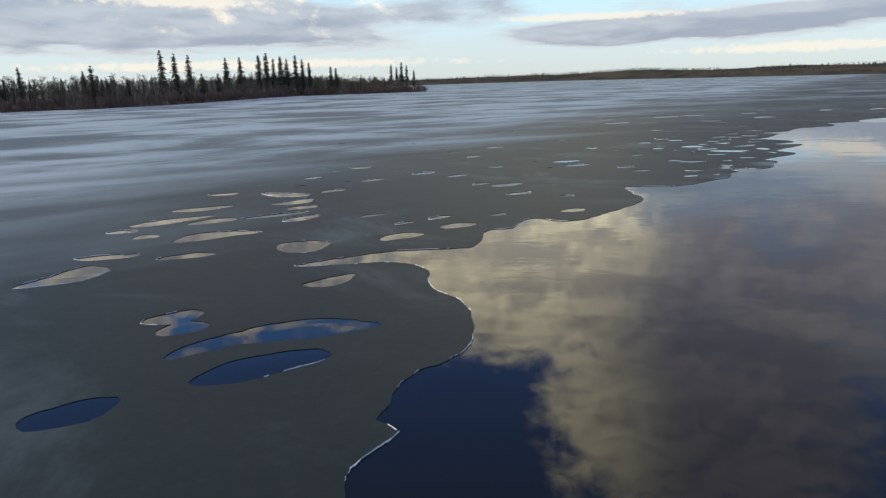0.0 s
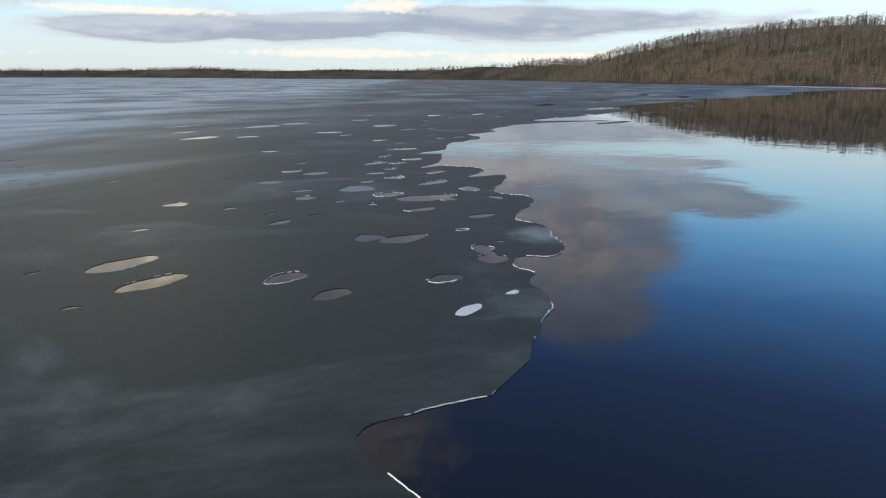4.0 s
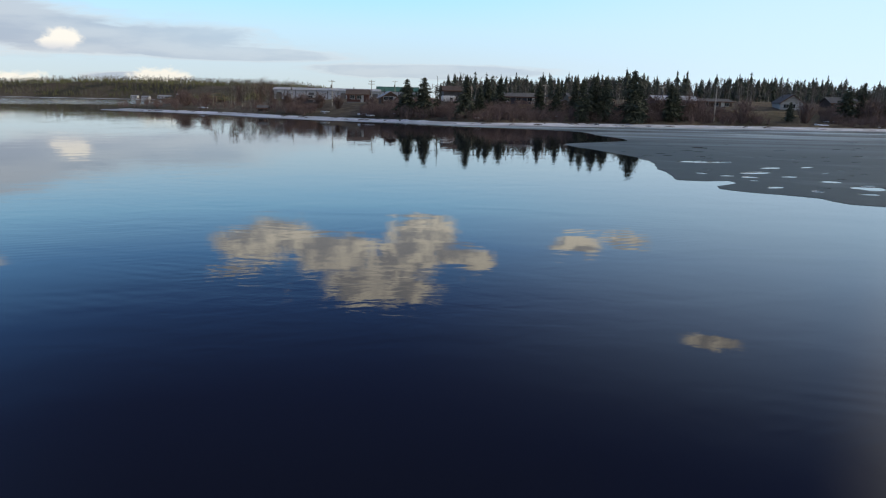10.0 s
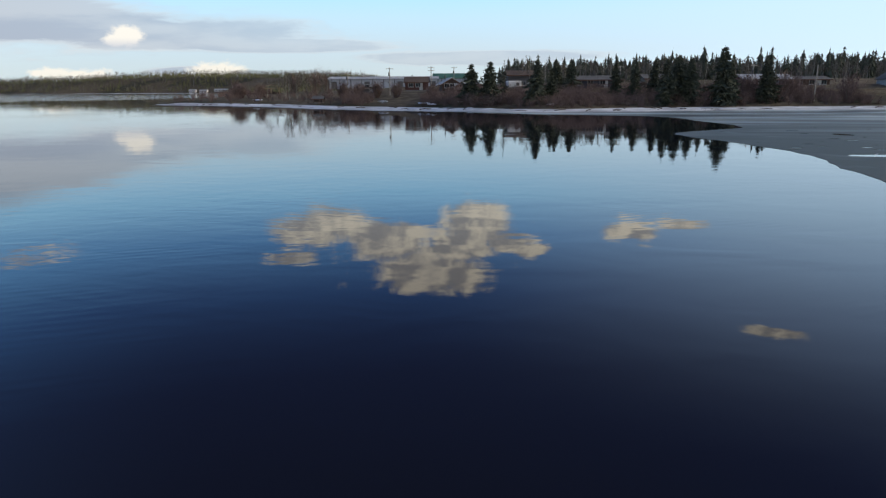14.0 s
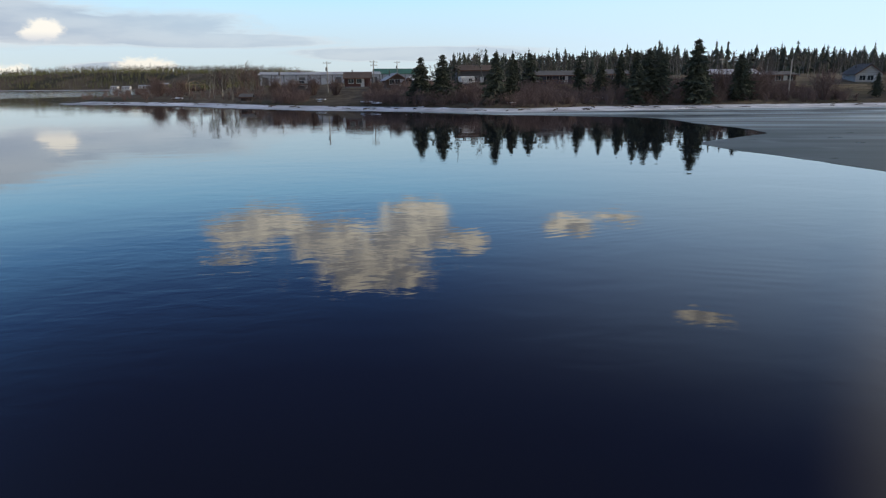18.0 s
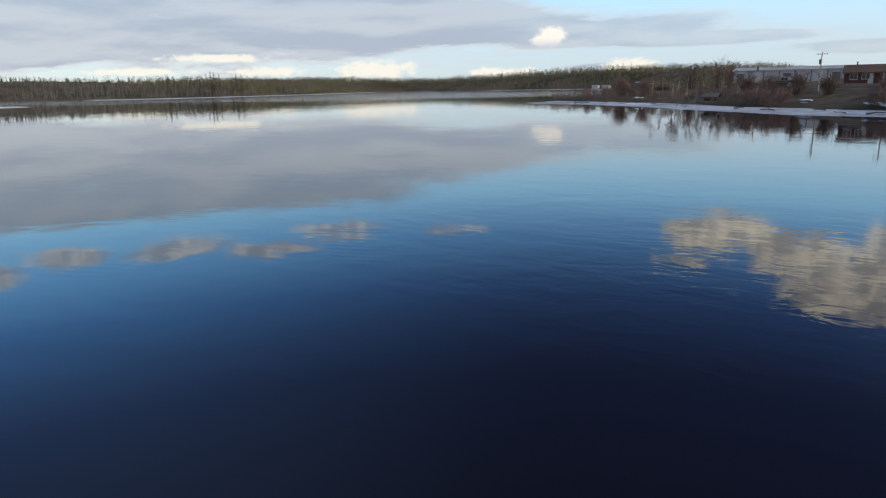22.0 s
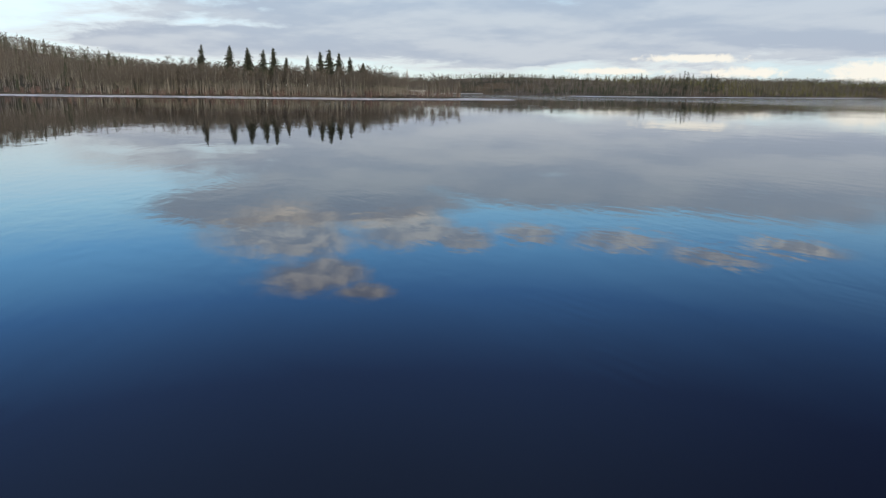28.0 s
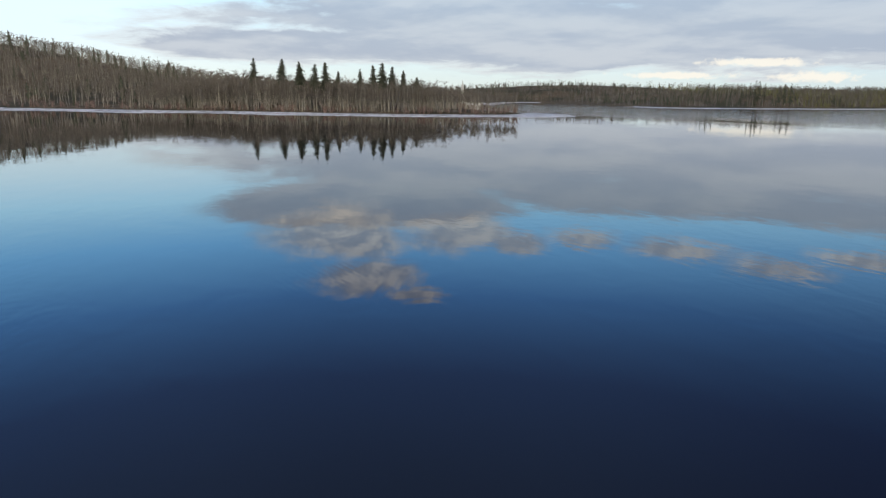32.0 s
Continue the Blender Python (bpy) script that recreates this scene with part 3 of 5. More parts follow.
POOLS_SOUTH = [(1.6, -20.6, 2.4, 0.9, 175), (1.8, -11.1, 1.65, 0.5, 21), (3.9, -8.0, 0.7, 0.45, 21), (4.7, -6.0, 0.3, 0.4, 7), (5.4, -2.2, 0.83, 0.34, 35), (3.8, -0.3, 0.35, 0.35, 4), (-0.5, -5.7, 0.86, 0.55, 16), (-0.6, -2.0, 0.94, 1.2, 124), (1.3, 0.7, 0.58, 0.4, 4),
               (5.2, -8.9, 0.66, 0.36, 23), (6.3, -10.5, 0.4, 0.5, 7), (-5.5, -16.4, 0.87, 0.36, 41), (0.6, -8.7, 0.74, 0.4, 21), (-1.9, -15.5, 1.25, 0.5, 30), (-7.4, -41, 0.8, 1.3, 0)]
POOLS = POOLS_BEHIND + POOLS_WEST + POOLS_NORTH + POOLS_EAST + POOLS_FAR + POOLS_SOUTH


def blob_ring(x, y, a, b, turn, lean=0.0, rng=None):
    """The outline of a pool: an uneven oval, wider towards one end by lean, slightly bent."""
    n = 22 if a < 0.5 else 40
    t, c, s = np.linspace(0, 2 * np.pi, n, endpoint=False), math.cos(radians(turn)), math.sin(radians(turn))
    bend = rng.uniform(-0.22, 0.22) * b
    r = 1 + 0.07 * np.cos(2 * t + rng.uniform(0, 6.3)) + 0.07 * np.cos(3 * t + rng.uniform(0, 6.3)) + 0.05 * np.cos(5 * t + rng.uniform(0, 6.3)) + rng.normal(0, 0.02, n)
    u, v = a * np.cos(t) * (0.5 + 0.5 * r), b * r * np.sin(t) * (1 + lean * np.cos(t)) + bend * (np.cos(2 * t) - 0.3)
    return np.c_[x + c * u - s * v, y + s * u + c * v]


def build_ice():
    from mathutils.geometry import delaunay_2d_cdt
    rng = np.random.default_rng(5)
    edge = np.concatenate([rounded(EDGE_SOUTH, False, 1.2, 0.45, 2.0, 3.0), rounded(EDGE_NEAR, False, 0.22, 0.10, 4.0, 0.7), rounded(EDGE_NORTH, False, 0.25, 0.13, 6.0, 0.9), rounded(EDGE_FAR, False, 0.8, 0.55, 8.0, 2.2)])
    outer = np.concatenate([edge, np.array(SHEET_BACK, float)])
    pools = [blob_ring(*p, rng=rng) for p in POOLS]
    taken = [(p[0], p[1], p[2]) for p in POOLS]

    def scatter(n, place, size):
        for _ in range(n):
            x, y = place()
            a = size() * rng.uniform(0.6, 1.5)
            if all((x - u) ** 2 + (y - v) ** 2 > (a + w + 0.6) ** 2 for u, v, w in taken):
                ring = blob_ring(x, y, a, a * rng.uniform(0.25, 0.6), rng.uniform(-10, 35), rng.uniform(-0.3, 0.3), rng)
                if inside(outer, ring[:, 0], ring[:, 1]).all():
                    pools.append(ring)
                    taken.append((x, y, a))

    def along_edge():
        t = rng.uniform(0, 1)
        x, y = 22 + 60 * t, 50 + 46 * t
        return x - rng.exponential(9) * 0.75 - 1, y + rng.exponential(9) * 0.75 + 1

    scatter(110, along_edge, lambda: 0.6)
    scatter(60, lambda: (rng.uniform(-14, 22), rng.uniform(40, 82)), lambda: 0.36)
    scatter(34, lambda: (rng.uniform(20, 85), rng.uniform(88, 118)), lambda: 1.7)
    scatter(50, lambda: (rng.uniform(-14, 8), rng.uniform(-34, 4)), lambda: 0.42)
    scatter(60, lambda: (rng.uniform(-45, 4), rng.uniform(-62, 4)), lambda: 0.55)
    pts, edges, rings = [], [], [outer] + pools
    for ring in rings:
        k = len(pts)
        pts += [Vector(p) for p in ring.tolist()]
        edges += [(k + i, k + (i + 1) % len(ring)) for i in range(len(ring))]
    vs, _, fs, *_ = delaunay_2d_cdt(pts, edges, [], 0, 1e-5)
    xy, tri = np.array([tuple(v) for v in vs]), np.array(fs)
    c = xy[tri].mean(axis=1)
    keep = inside(outer, c[:, 0], c[:, 1])
    for ring in pools:
        lo, hi = ring.min(axis=0), ring.max(axis=0)
        near = np.where((c[:, 0] > lo[0]) & (c[:, 0] < hi[0]) & (c[:, 1] > lo[1]) & (c[:, 1] < hi[1]))[0]
        keep[near] &= ~inside(ring, c[near, 0], c[near, 1])
    tri = tri[keep]
    top = np.c_[xy, np.full(len(xy), 0.014)]
    # the rim of the sheet goes down into the water
    e = np.concatenate([tri[:, [0, 1]], tri[:, [1, 2]], tri[:, [2, 0]]])
    key = np.sort(e, axis=1)
    _, first, count = np.unique(key[:, 0] * 1000003 + key[:, 1], return_index=True, return_counts=True)
    rim = e[first[count == 1]]
    n = len(top)
    low = top - (0, 0, 0.05)
    side = np.concatenate([np.c_[rim[:, 1], rim[:, 0], rim[:, 0] + n], np.c_[rim[:, 1], rim[:, 0] + n, rim[:, 1] + n]])
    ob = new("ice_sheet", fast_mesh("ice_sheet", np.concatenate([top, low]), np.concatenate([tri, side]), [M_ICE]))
    tagged(ob, "thin dark grey rotting lake ice with open pools and white rime streaks", "ice", kind="structure")
    # a raised white rim of refrozen slush along parts of the edge and of the pools
    co, fa = [], []
    for ring, closed in [(edge, False)] + [(p, True) for p in pools[:90]]:
        if not closed:
            ring = ring[(ring[:, 1] > 6) & (ring[:, 1] < 64)]
        m = len(ring)
        ph = rng.uniform(0, 100)
        bare = rng.choice([0.0, 0.12, 0.35, 0.6])
        hid = np.zeros(m, bool)
        for other in pools[:90]:
            if closed and other is not ring and np.hypot(*(other.mean(axis=0) - ring.mean(axis=0))) < 3.0:
                hid |= inside(other, ring[:, 0], ring[:, 1])
        for i in range(m if closed else m - 1):
            if hid[i] or hid[(i + 1) % m]:
                continue
            a, b = ring[i], ring[(i + 1) % m]
            long = float(np.hypot(*(b - a)))
            pieces = max(1, int(long / 0.08))
            for s in range(pieces):
                p, q = a + (b - a) * (s / pieces), a + (b - a) * ((s + 1) / pieces)
                g = noise.noise(Vector((p[0] * 0.55 + ph, p[1] * 0.55, 0))) + 0.4 * noise.noise(Vector((p[0] * 3.1, p[1] * 3.1, ph))) + 0.3 * noise.noise(Vector((p[0] * 9.0, p[1] * 9.0, ph)))
                if g < (0.02 if not closed else 0.10 + bare):
                    continue
                w = 0.010 + 0.055 * g * rng.uniform(0.1, 1.5)
                t = (q - p) / (np.hypot(*(q - p)) + 1e-9)
                nrm = np.array((-t[1], t[0])) * w * 0.5
                off = nrm * rng.uniform(-0.5, 0.9)
                k = len(co)
                for r in (p + off - t * 0.012, q + off + t * 0.012):
                    co += [(*(r - nrm), 0.015), (*r, 0.02 + rng.uniform(0.004, 0.018)), (*(r + nrm), 0.015)]
                fa += [(k, k + 3, k + 4), (k, k + 4, k + 1), (k + 1, k + 4, k + 5), (k + 1, k + 5, k + 2)]
    part = new("rime_rim", fast_mesh("rime_rim", co, fa, [M_RIME]))
    part.parent = ob
    tagged(part, "crusty white frozen slush along the ice edge", kind="stuff")
    for x, y, a, b, turn in ((14.95, 40.3, 0.50, 0.21, 17), (16.7, 40.72, 0.24, 0.11, 12)):
        ring = blob_ring(x, y, a, b, turn, 0.0, rng)
        n = len(ring)
        co = [(x, y, 0.035)] + [(*p, 0.016) for p in ring]
        ob = new("snow_patch", fast_mesh("snow_patch", co, [(0, 1 + k, 1 + (k + 1) % n) for k in range(n)], [M_RIME]))
        tagged(ob, "small pointed patch of white crusted snow on dark ice", "snow", "ice snow patches")

    # thin floes adrift beyond the edge
    for x, y, a, b, turn in ((189, 172, 9, 2.2, 35), (180, 150, 8, 1.6, 30), (150, 128, 9, 1.5, 25), (122, 109, 6, 1.2, 28), (116, 106, 4, 0.9, 20), (134, 141, 5, 1.3, 20), (102, 128, 4.5, 1.4, 25), (72, 84.5, 4.0, 0.8, 12), (205, 160, 8, 1.6, 28), (96, 98, 3.0, 0.8, 24)):
        ring = blob_ring(x, y, a, b, turn, rng.uniform(-0.4, 0.4), rng)
        n = len(ring)
        co = [(x, y, 0.014)] + [(*p, 0.014) for p in ring] + [(*p, -0.03) for p in ring]
        fa = [(0, 1 + k, 1 + (k + 1) % n) for k in range(n)]
        for k in range(n):
            i, j = 1 + k, 1 + (k + 1) % n
            fa += [(j, i, i + n), (j, i + n, j + n)]
        ob = new("ice_floe", fast_mesh("ice_floe", co, fa, [M_ICE]))
        tagged(ob, "thin grey ice floe adrift off the edge of the sheet", "ice floe", "drifting ice floes")


build_ice()


def build_shelf(name, lo, hi, width, label):
    """White shore-fast ice along a stretch of the shoreline."""
    line = LAKE[lo:hi]
    t = np.gradient(line, axis=0)
    t /= np.linalg.norm(t, axis=1)[:, None]
    nrm = np.c_[t[:, 1], -t[:, 0]]
    probe = line + nrm * 4
    if not inside(LAKE, probe[:, 0], probe[:, 1]).mean() > 0.5:
        nrm = -nrm
    co, fa = [], []
    for i, (p, q) in enumerate(zip(line, nrm)):
        w = width * (0.75 + 0.5 * noise.noise(Vector((i * 0.35, lo, 0))) + 0.25 * noise.noise(Vector((i * 1.3, lo, 5))))
        for k, z in ((-3.0, 0.42), (0.5, 0.34), (w * 0.3, 0.10), (w, 0.06), (w + 0.2, -0.05)):
            co.append((*(p + q * k), z + 0.06 * noise.noise(Vector((i * 0.7, k, lo))) * (k < 2)))
    for i in range(len(line) - 1):
        for k in range(4):
            a = i * 5 + k
            fa.append((a, a + 1, a + 6, a + 5))
    ob = new(name, fast_mesh(name, co, fa, [M_SHELF], smooth=True))
    tagged(ob, label, "shore ice", kind="structure")


def stretch_of(first, last):
    a = int(np.argmin(((LAKE - first) ** 2).sum(1)))
    b = int(np.argmin(((LAKE - last) ** 2).sum(1)))
    return min(a, b), max(a, b)


build_shelf("shore_ice_1", *stretch_of((495, 300), (398, -143)), 24.0, "white snowy ice shelf along the wooded eastern shore")
build_shelf("shore_ice_2", *stretch_of((124, -200), (-112, -112)), 8.5, "white snowy ice shelf along the village shore")
build_shelf("shore_ice_3", *stretch_of((-178, 110), (-8, 396)), 9.0, "narrow white snowy ice along the western shore")
build_shelf("shore_ice_4", *stretch_of((600, -325), (320, -820)), 22.0, "pale ice along the far south-eastern shore")
build_shelf("shore_ice_5", *stretch_of((600, -180), (785, -320)), 20.0, "pale ice at the head of the channel")

# ---- trees ----
# A plant is kept as (points, triangles, material number of each triangle).


def join(parts):
    co, fa, ix, n = [], [], [], 0
    for c, f, m in parts:
        co.append(c)
        fa.append(np.asarray(f, int) + n)
        ix.append(np.full(len(f), m))
        n += len(c)
    return np.concatenate(co), np.concatenate(fa), np.concatenate(ix)


def limb(a, b, ra, rb, sides=4, bend=(0, 0, 0), parts=1):
    """A tapering, slightly bent stem from a to b."""
    a, b, bend = np.asarray(a, float), np.asarray(b, float), np.asarray(bend, float)
    axis = (b - a) / (np.linalg.norm(b - a) + 1e-9)
    u = np.cross(axis, (0.3, 0.9, 0.1) if abs(axis[2]) > 0.5 else (0, 0, 1))
    u /= np.linalg.norm(u)
    v = np.cross(axis, u)
    t = np.linspace(0, 2 * np.pi, sides, endpoint=False)
    co, fa = [], []
    for k in range(parts + 1):
        s = k / parts
        c = a + (b - a) * s + bend * math.sin(math.pi * s)
        r = ra + (rb - ra) * s
        co.append(c + r * (np.cos(t)[:, None] * u + np.sin(t)[:, None] * v))
    for k in range(parts):
        for i in range(sides):
            p, q = k * sides + i, k * sides + (i + 1) % sides
            fa += [(p, q, q + sides), (p, q + sides, p + sides)]
    return np.concatenate(co), fa


def blades(roots, tips, widths, rng):
    """Thin triangles from roots to tips."""
    d = tips - roots
    w = np.cross(d, rng.normal(size=d.shape))
    w *= (widths / (np.linalg.norm(w, axis=1) + 1e-9))[:, None]
    co = np.stack([roots - w, roots + w, tips], 1).reshape(-1, 3)
    return co, np.arange(len(co)).reshape(-1, 3)


def spruce(seed, h, spread, tiers, per, sparse=0.0, bare=0.0, taper=0.74):
    """A spruce: tapering trunk and whorls of drooping boughs, each a spray of ragged shoots. Materials: 0 bark, 1 needles."""
    rng = np.random.default_rng(seed)
    trunk = limb((0, 0, -0.3), (0, 0, h * 0.97), h * 0.012 + 0.03, 0.02, 6, (rng.normal(0, 0.06), rng.normal(0, 0.06), 0), 3)
    low = rng.uniform(0.03, 0.10) + bare
    side = rng.uniform(0, 2 * math.pi)
    roots, tips, wide = [], [], []
    for k in range(tiers):
        s = min(max(low + (1 - low) * (k + rng.uniform(-0.45, 0.45)) / tiers, 0.03), 0.985)
        r0 = spread * min(1.0, 1.25 * (1 - s) ** taper) * rng.uniform(0.68, 1.15) + 0.14
        if s < 0.2 + bare * 0.5:
            r0 *= rng.uniform(0.45, 0.95)
        for j in range(per):
            if rng.uniform() < sparse:
                continue
            a = 2 * math.pi * (j + rng.uniform(-0.4, 0.4)) / per + k * 1.7
            r = r0 * rng.uniform(0.5, 1.2) * (1 + 0.16 * math.cos(a - side))
            out = np.array((math.cos(a), math.sin(a), 0.0))
            across = np.array((-out[1], out[0], 0.0))
            z1 = s * h + rng.uniform(-0.5, 0.5) * h / tiers
            rise, fall = rng.uniform(0.0, 0.25) * (0.3 + s), rng.uniform(0.25, 0.65) * (1.15 - s)
            roots.append((0, 0, z1 + 0.15 * r))
            tips.append(out * r + (0, 0, z1 + (rise - fall) * r))
            wide.append(0.10 * r + 0.06)
            for _ in range(6):
                f = rng.uniform(0.15, 0.95)
                p = out * r * f + (0, 0, z1 + rise * r * f - fall * r * f * f)
                ln = r * rng.uniform(0.22, 0.5) * (1.15 - 0.5 * f) + 0.08
                q = p + (out * rng.uniform(0.2, 0.8) + across * rng.normal(0, 0.7) + np.array((0, 0, rng.uniform(-0.75, 0.25)))) * ln
                roots.append(p)
                tips.append(q)
                wide.append(0.22 * ln + 0.06)
    for k in range(7):
        z = h * rng.uniform(0.90, 0.99)
        a = rng.uniform(0, 6.3)
        roots.append((0, 0, z))
        tips.append((math.cos(a) * 0.25, math.sin(a) * 0.25, z + rng.uniform(-0.1, 0.4)))
        wide.append(0.06)
    c, f = blades(np.array(roots, float), np.array(tips, float), np.array(wide), rng)
    tip = limb((0, 0, h * 0.93), (0, 0, h), 0.06, 0.01, 4)
    return join([(*trunk, 0), (c, f, 1), (*tip, 1)])


def conifer_low(seed, h, spread, tiers=7, per=5):
    """A conifer of a wood: ragged drooping boughs of two triangles each. Materials: 0 bark, 1 needles."""
    rng = np.random.default_rng(seed)
    co, fa = [], []
    for k in range(tiers):
        s = min(0.06 + 0.9 * (k + rng.uniform(-0.3, 0.3)) / tiers, 0.95)
        r0 = spread * min(1.0, 1.2 * (1 - s) ** 0.75) * rng.uniform(0.6, 1.2) + 0.1
        for j in range(per):
            a = 2 * math.pi * (j + rng.uniform(-0.4, 0.4)) / per + k * 1.3
            r, w = r0 * rng.uniform(0.45, 1.25), r0 * rng.uniform(0.22, 0.42)
            z = (s + rng.uniform(-0.05, 0.05)) * h
            c, sn = math.cos(a), math.sin(a)
            n = len(co)
            co += [(0, 0, z + r * 0.5 + h * 0.04), (r * 0.7 * c - w * sn, r * 0.7 * sn + w * c, z - r * rng.uniform(0.1, 0.4)), (r * 0.7 * c + w * sn, r * 0.7 * sn - w * c, z - r * rng.uniform(0.1, 0.4)), (r * c, r * sn, z - 0.45 * r)]
            fa += [(n, n + 1, n + 3), (n, n + 3, n + 2)]
    trunk = limb((0, 0, -0.5), (0, 0, h), 0.018 * h, 0.02, 3)
    return join([(*trunk, 0), (np.array(co), fa, 1)])


def aspen(seed, h, branches, twigs, sides=4, twig_width=0.05):
    """A leafless aspen: pale bent trunk, upswept limbs and a rounded haze of twigs. Materials: 0 bark, 1 twigs."""
    rng = np.random.default_rng(seed)
    lean = rng.normal(0, 0.06, 2) * h
    top = np.array((lean[0], lean[1], h * 0.86))
    parts = [(*limb((0, 0, -0.4), top, 0.0085 * h + 0.03, 0.035, sides, (rng.normal(0, 0.025) * h, rng.normal(0, 0.025) * h, 0), 2), 0)]
    roots, tips, wide = [], [], []
    for k in range(branches):
        s = 0.30 + 0.69 * rng.uniform() ** 0.65
        a = rng.uniform(0, 2 * math.pi)
        base = top * s
        ln = h * rng.uniform(0.12, 0.24) * (1.45 - s)
        end = base + np.array((math.cos(a) * ln, math.sin(a) * ln, ln * rng.uniform(0.5, 1.3)))
        end[2] = min(end[2], h * rng.uniform(0.90, 1.0))
        roots.append(base)
        tips.append(end)
        wide.append(0.06)
        for _ in range(twigs):
            p = base + (end - base) * rng.uniform(0.25, 1.0)
            roots.append(p)
            tips.append(p + np.array((rng.normal(0, 0.7), rng.normal(0, 0.7), rng.uniform(-0.1, 0.9))) * h * 0.07)
            wide.append(twig_width)
    c, f = blades(np.array(roots), np.array(tips), np.array(wide), rng)
    parts.append((c, f, 1))
    return join(parts)


def willow(seed, h, stems, width=0.035):
    """A leafless shrub: a fan of stems with side shoots. Material 0 twigs."""
    rng = np.random.default_rng(seed)
    a, out = rng.uniform(0, 2 * math.pi, stems), rng.uniform(0.05, 0.75, stems) * h * 0.8
    roots = np.c_[np.cos(a) * out * 0.25, np.sin(a) * out * 0.25, np.zeros(stems) - 0.1]
    tips = np.c_[np.cos(a) * out, np.sin(a) * out, h * rng.uniform(0.55, 1.05, stems)]
    c1, f1 = blades(roots, tips, np.full(stems, width * 1.4), rng)
    k = np.repeat(np.arange(stems), 5)
    s = rng.uniform(0.35, 0.9, len(k))[:, None]
    p = roots[k] * (1 - s) + tips[k] * s
    q = p + np.c_[rng.normal(0, 0.16, len(k)), rng.normal(0, 0.16, len(k)), rng.uniform(0.08, 0.34, len(k))] * h
    c2, f2 = blades(p, q, np.full(len(k), width), rng)
    return join([(c1, f1, 0), (c2, f2, 0)])


def plant(name, spots, kinds, mats, label, category, rng, clump=0.15):
    """Many plants as one object: spots (x, y, scale) with a kind picked at random."""
    if len(spots) == 0:
        return
    spots = np.array(spots, float)
    z = height(spots[:, 0], spots[:, 1])
    lie = np.array([noise.noise((x / 38.0, y / 38.0, 1.7)) for x, y in spots[:, :2]])
    spots[:, 2] *= 1.0 + clump * np.clip(lie * 1.6, -1, 1)
    pick = rng.integers(0, len(kinds), len(spots))
    CO, FA, IX, n = [], [], [], 0
    for k, (c, f, ix) in enumerate(kinds):
        s = np.where(pick == k)[0]
        if len(s) == 0:
            continue
        a = rng.uniform(0, 2 * np.pi, len(s))
        sc, hs = spots[s, 2][:, None], (spots[s, 2] * rng.uniform(0.85, 1.15, len(s)))[:, None]
        ca, sa = np.cos(a)[:, None], np.sin(a)[:, None]
        x = (c[None, :, 0] * ca - c[None, :, 1] * sa) * sc + spots[s, 0][:, None]
        y = (c[None, :, 0] * sa + c[None, :, 1] * ca) * sc + spots[s, 1][:, None]
        zz = c[None, :, 2] * hs + z[s][:, None] - 0.1
        CO.append(np.stack([x, y, zz], -1).reshape(-1, 3))
        FA.append((f[None] + (np.arange(len(s)) * len(c))[:, None, None] + n).reshape(-1, 3))
        IX.append(np.tile(ix, len(s)))
        n += len(s) * len(c)
    ob = new(name, fast_mesh(name, np.concatenate(CO), np.concatenate(FA), mats, np.concatenate(IX)))
    tagged(ob, label, category, kind="stuff")


def scatter_land(rng, count, box, near, far, size, keep=None):
    """Spots on land, between near and far metres from the shoreline, inside a box of the plan."""
    x, y = rng.uniform(box[0], box[1], count), rng.uniform(box[2], box[3], count)
    d = offshore(x, y)
    ok = (d > near) & (d < far)
    if keep is not None:
        ok &= keep(x, y, d)
    x, y = x[ok], y[ok]
    return np.c_[x, y, rng.uniform(*size, len(x))]


rng = np.random.default_rng(11)
ASPENS = [aspen(100 + k, 15.0, 12, 6, 3, 0.095) for k in range(8)]
ASPENS_FAR = [aspen(130 + k, 14.0, 5, 4, 3, 0.19) for k in range(8)]
ASPENS_THIN = [aspen(140 + k, 14.0, 6, 4, 3, 0.22) for k in range(6)]
CONIFERS_TINY = [conifer_low(350 + k, 13.0, 2.6 + 0.3 * k, 4, 5) for k in range(5)]
WILLOWS = [willow(200 + k, 2.6, 17, 0.026) for k in range(7)]
WILLOWS_FAR = [willow(220 + k, 2.8, 9, 0.07) for k in range(4)]
CONIFERS = [conifer_low(300 + k, 13.0, 2.7, 10, 7) for k in range(6)]
CONIFERS_FAR = [conifer_low(330 + k, 13.0, 2.2 + 0.35 * k, 5 + k % 2, 5) for k in range(5)]

# east: the leafless hillside
plant("aspen_wood", scatter_land(rng, 17000, (340, 860, -150, 900), 5, 130, (0.52, 0.86), lambda x, y, d: y > 5), ASPENS, [M_ASPEN, M_TWIG],
      "leafless grey-brown aspen wood with pale trunks on the eastern shore", "woodland", rng, 0.1)
plant("aspen_hillside", scatter_land(rng, 32000, (430, 1050, -90, 950), 90, 480, (0.55, 0.78), lambda x, y, d: height(x, y, d) > 4.5), ASPENS_FAR, [M_ASPEN, M_TWIG],
      "leafless aspen wood covering the hill behind the eastern shore", "woodland", rng)
plant("point_aspens", np.concatenate([scatter_land(rng, 3600, (340, 520, -150, 40), 4, 90, (0.42, 0.70)), scatter_land(rng, 1500, (350, 440, -98, 25), 6, 80, (0.6, 0.92))]), ASPENS, [M_ASPEN, M_TWIG],
      "younger leafless aspens at the eastern point", "woodland", rng)
plant("hill_spruces", scatter_land(rng, 1000, (360, 960, -20, 720), 14, 420, (0.35, 0.9)), CONIFERS, [M_BARK, M_NEEDLE],
      "dark spruces scattered through the bare eastern wood", "woodland", rng)
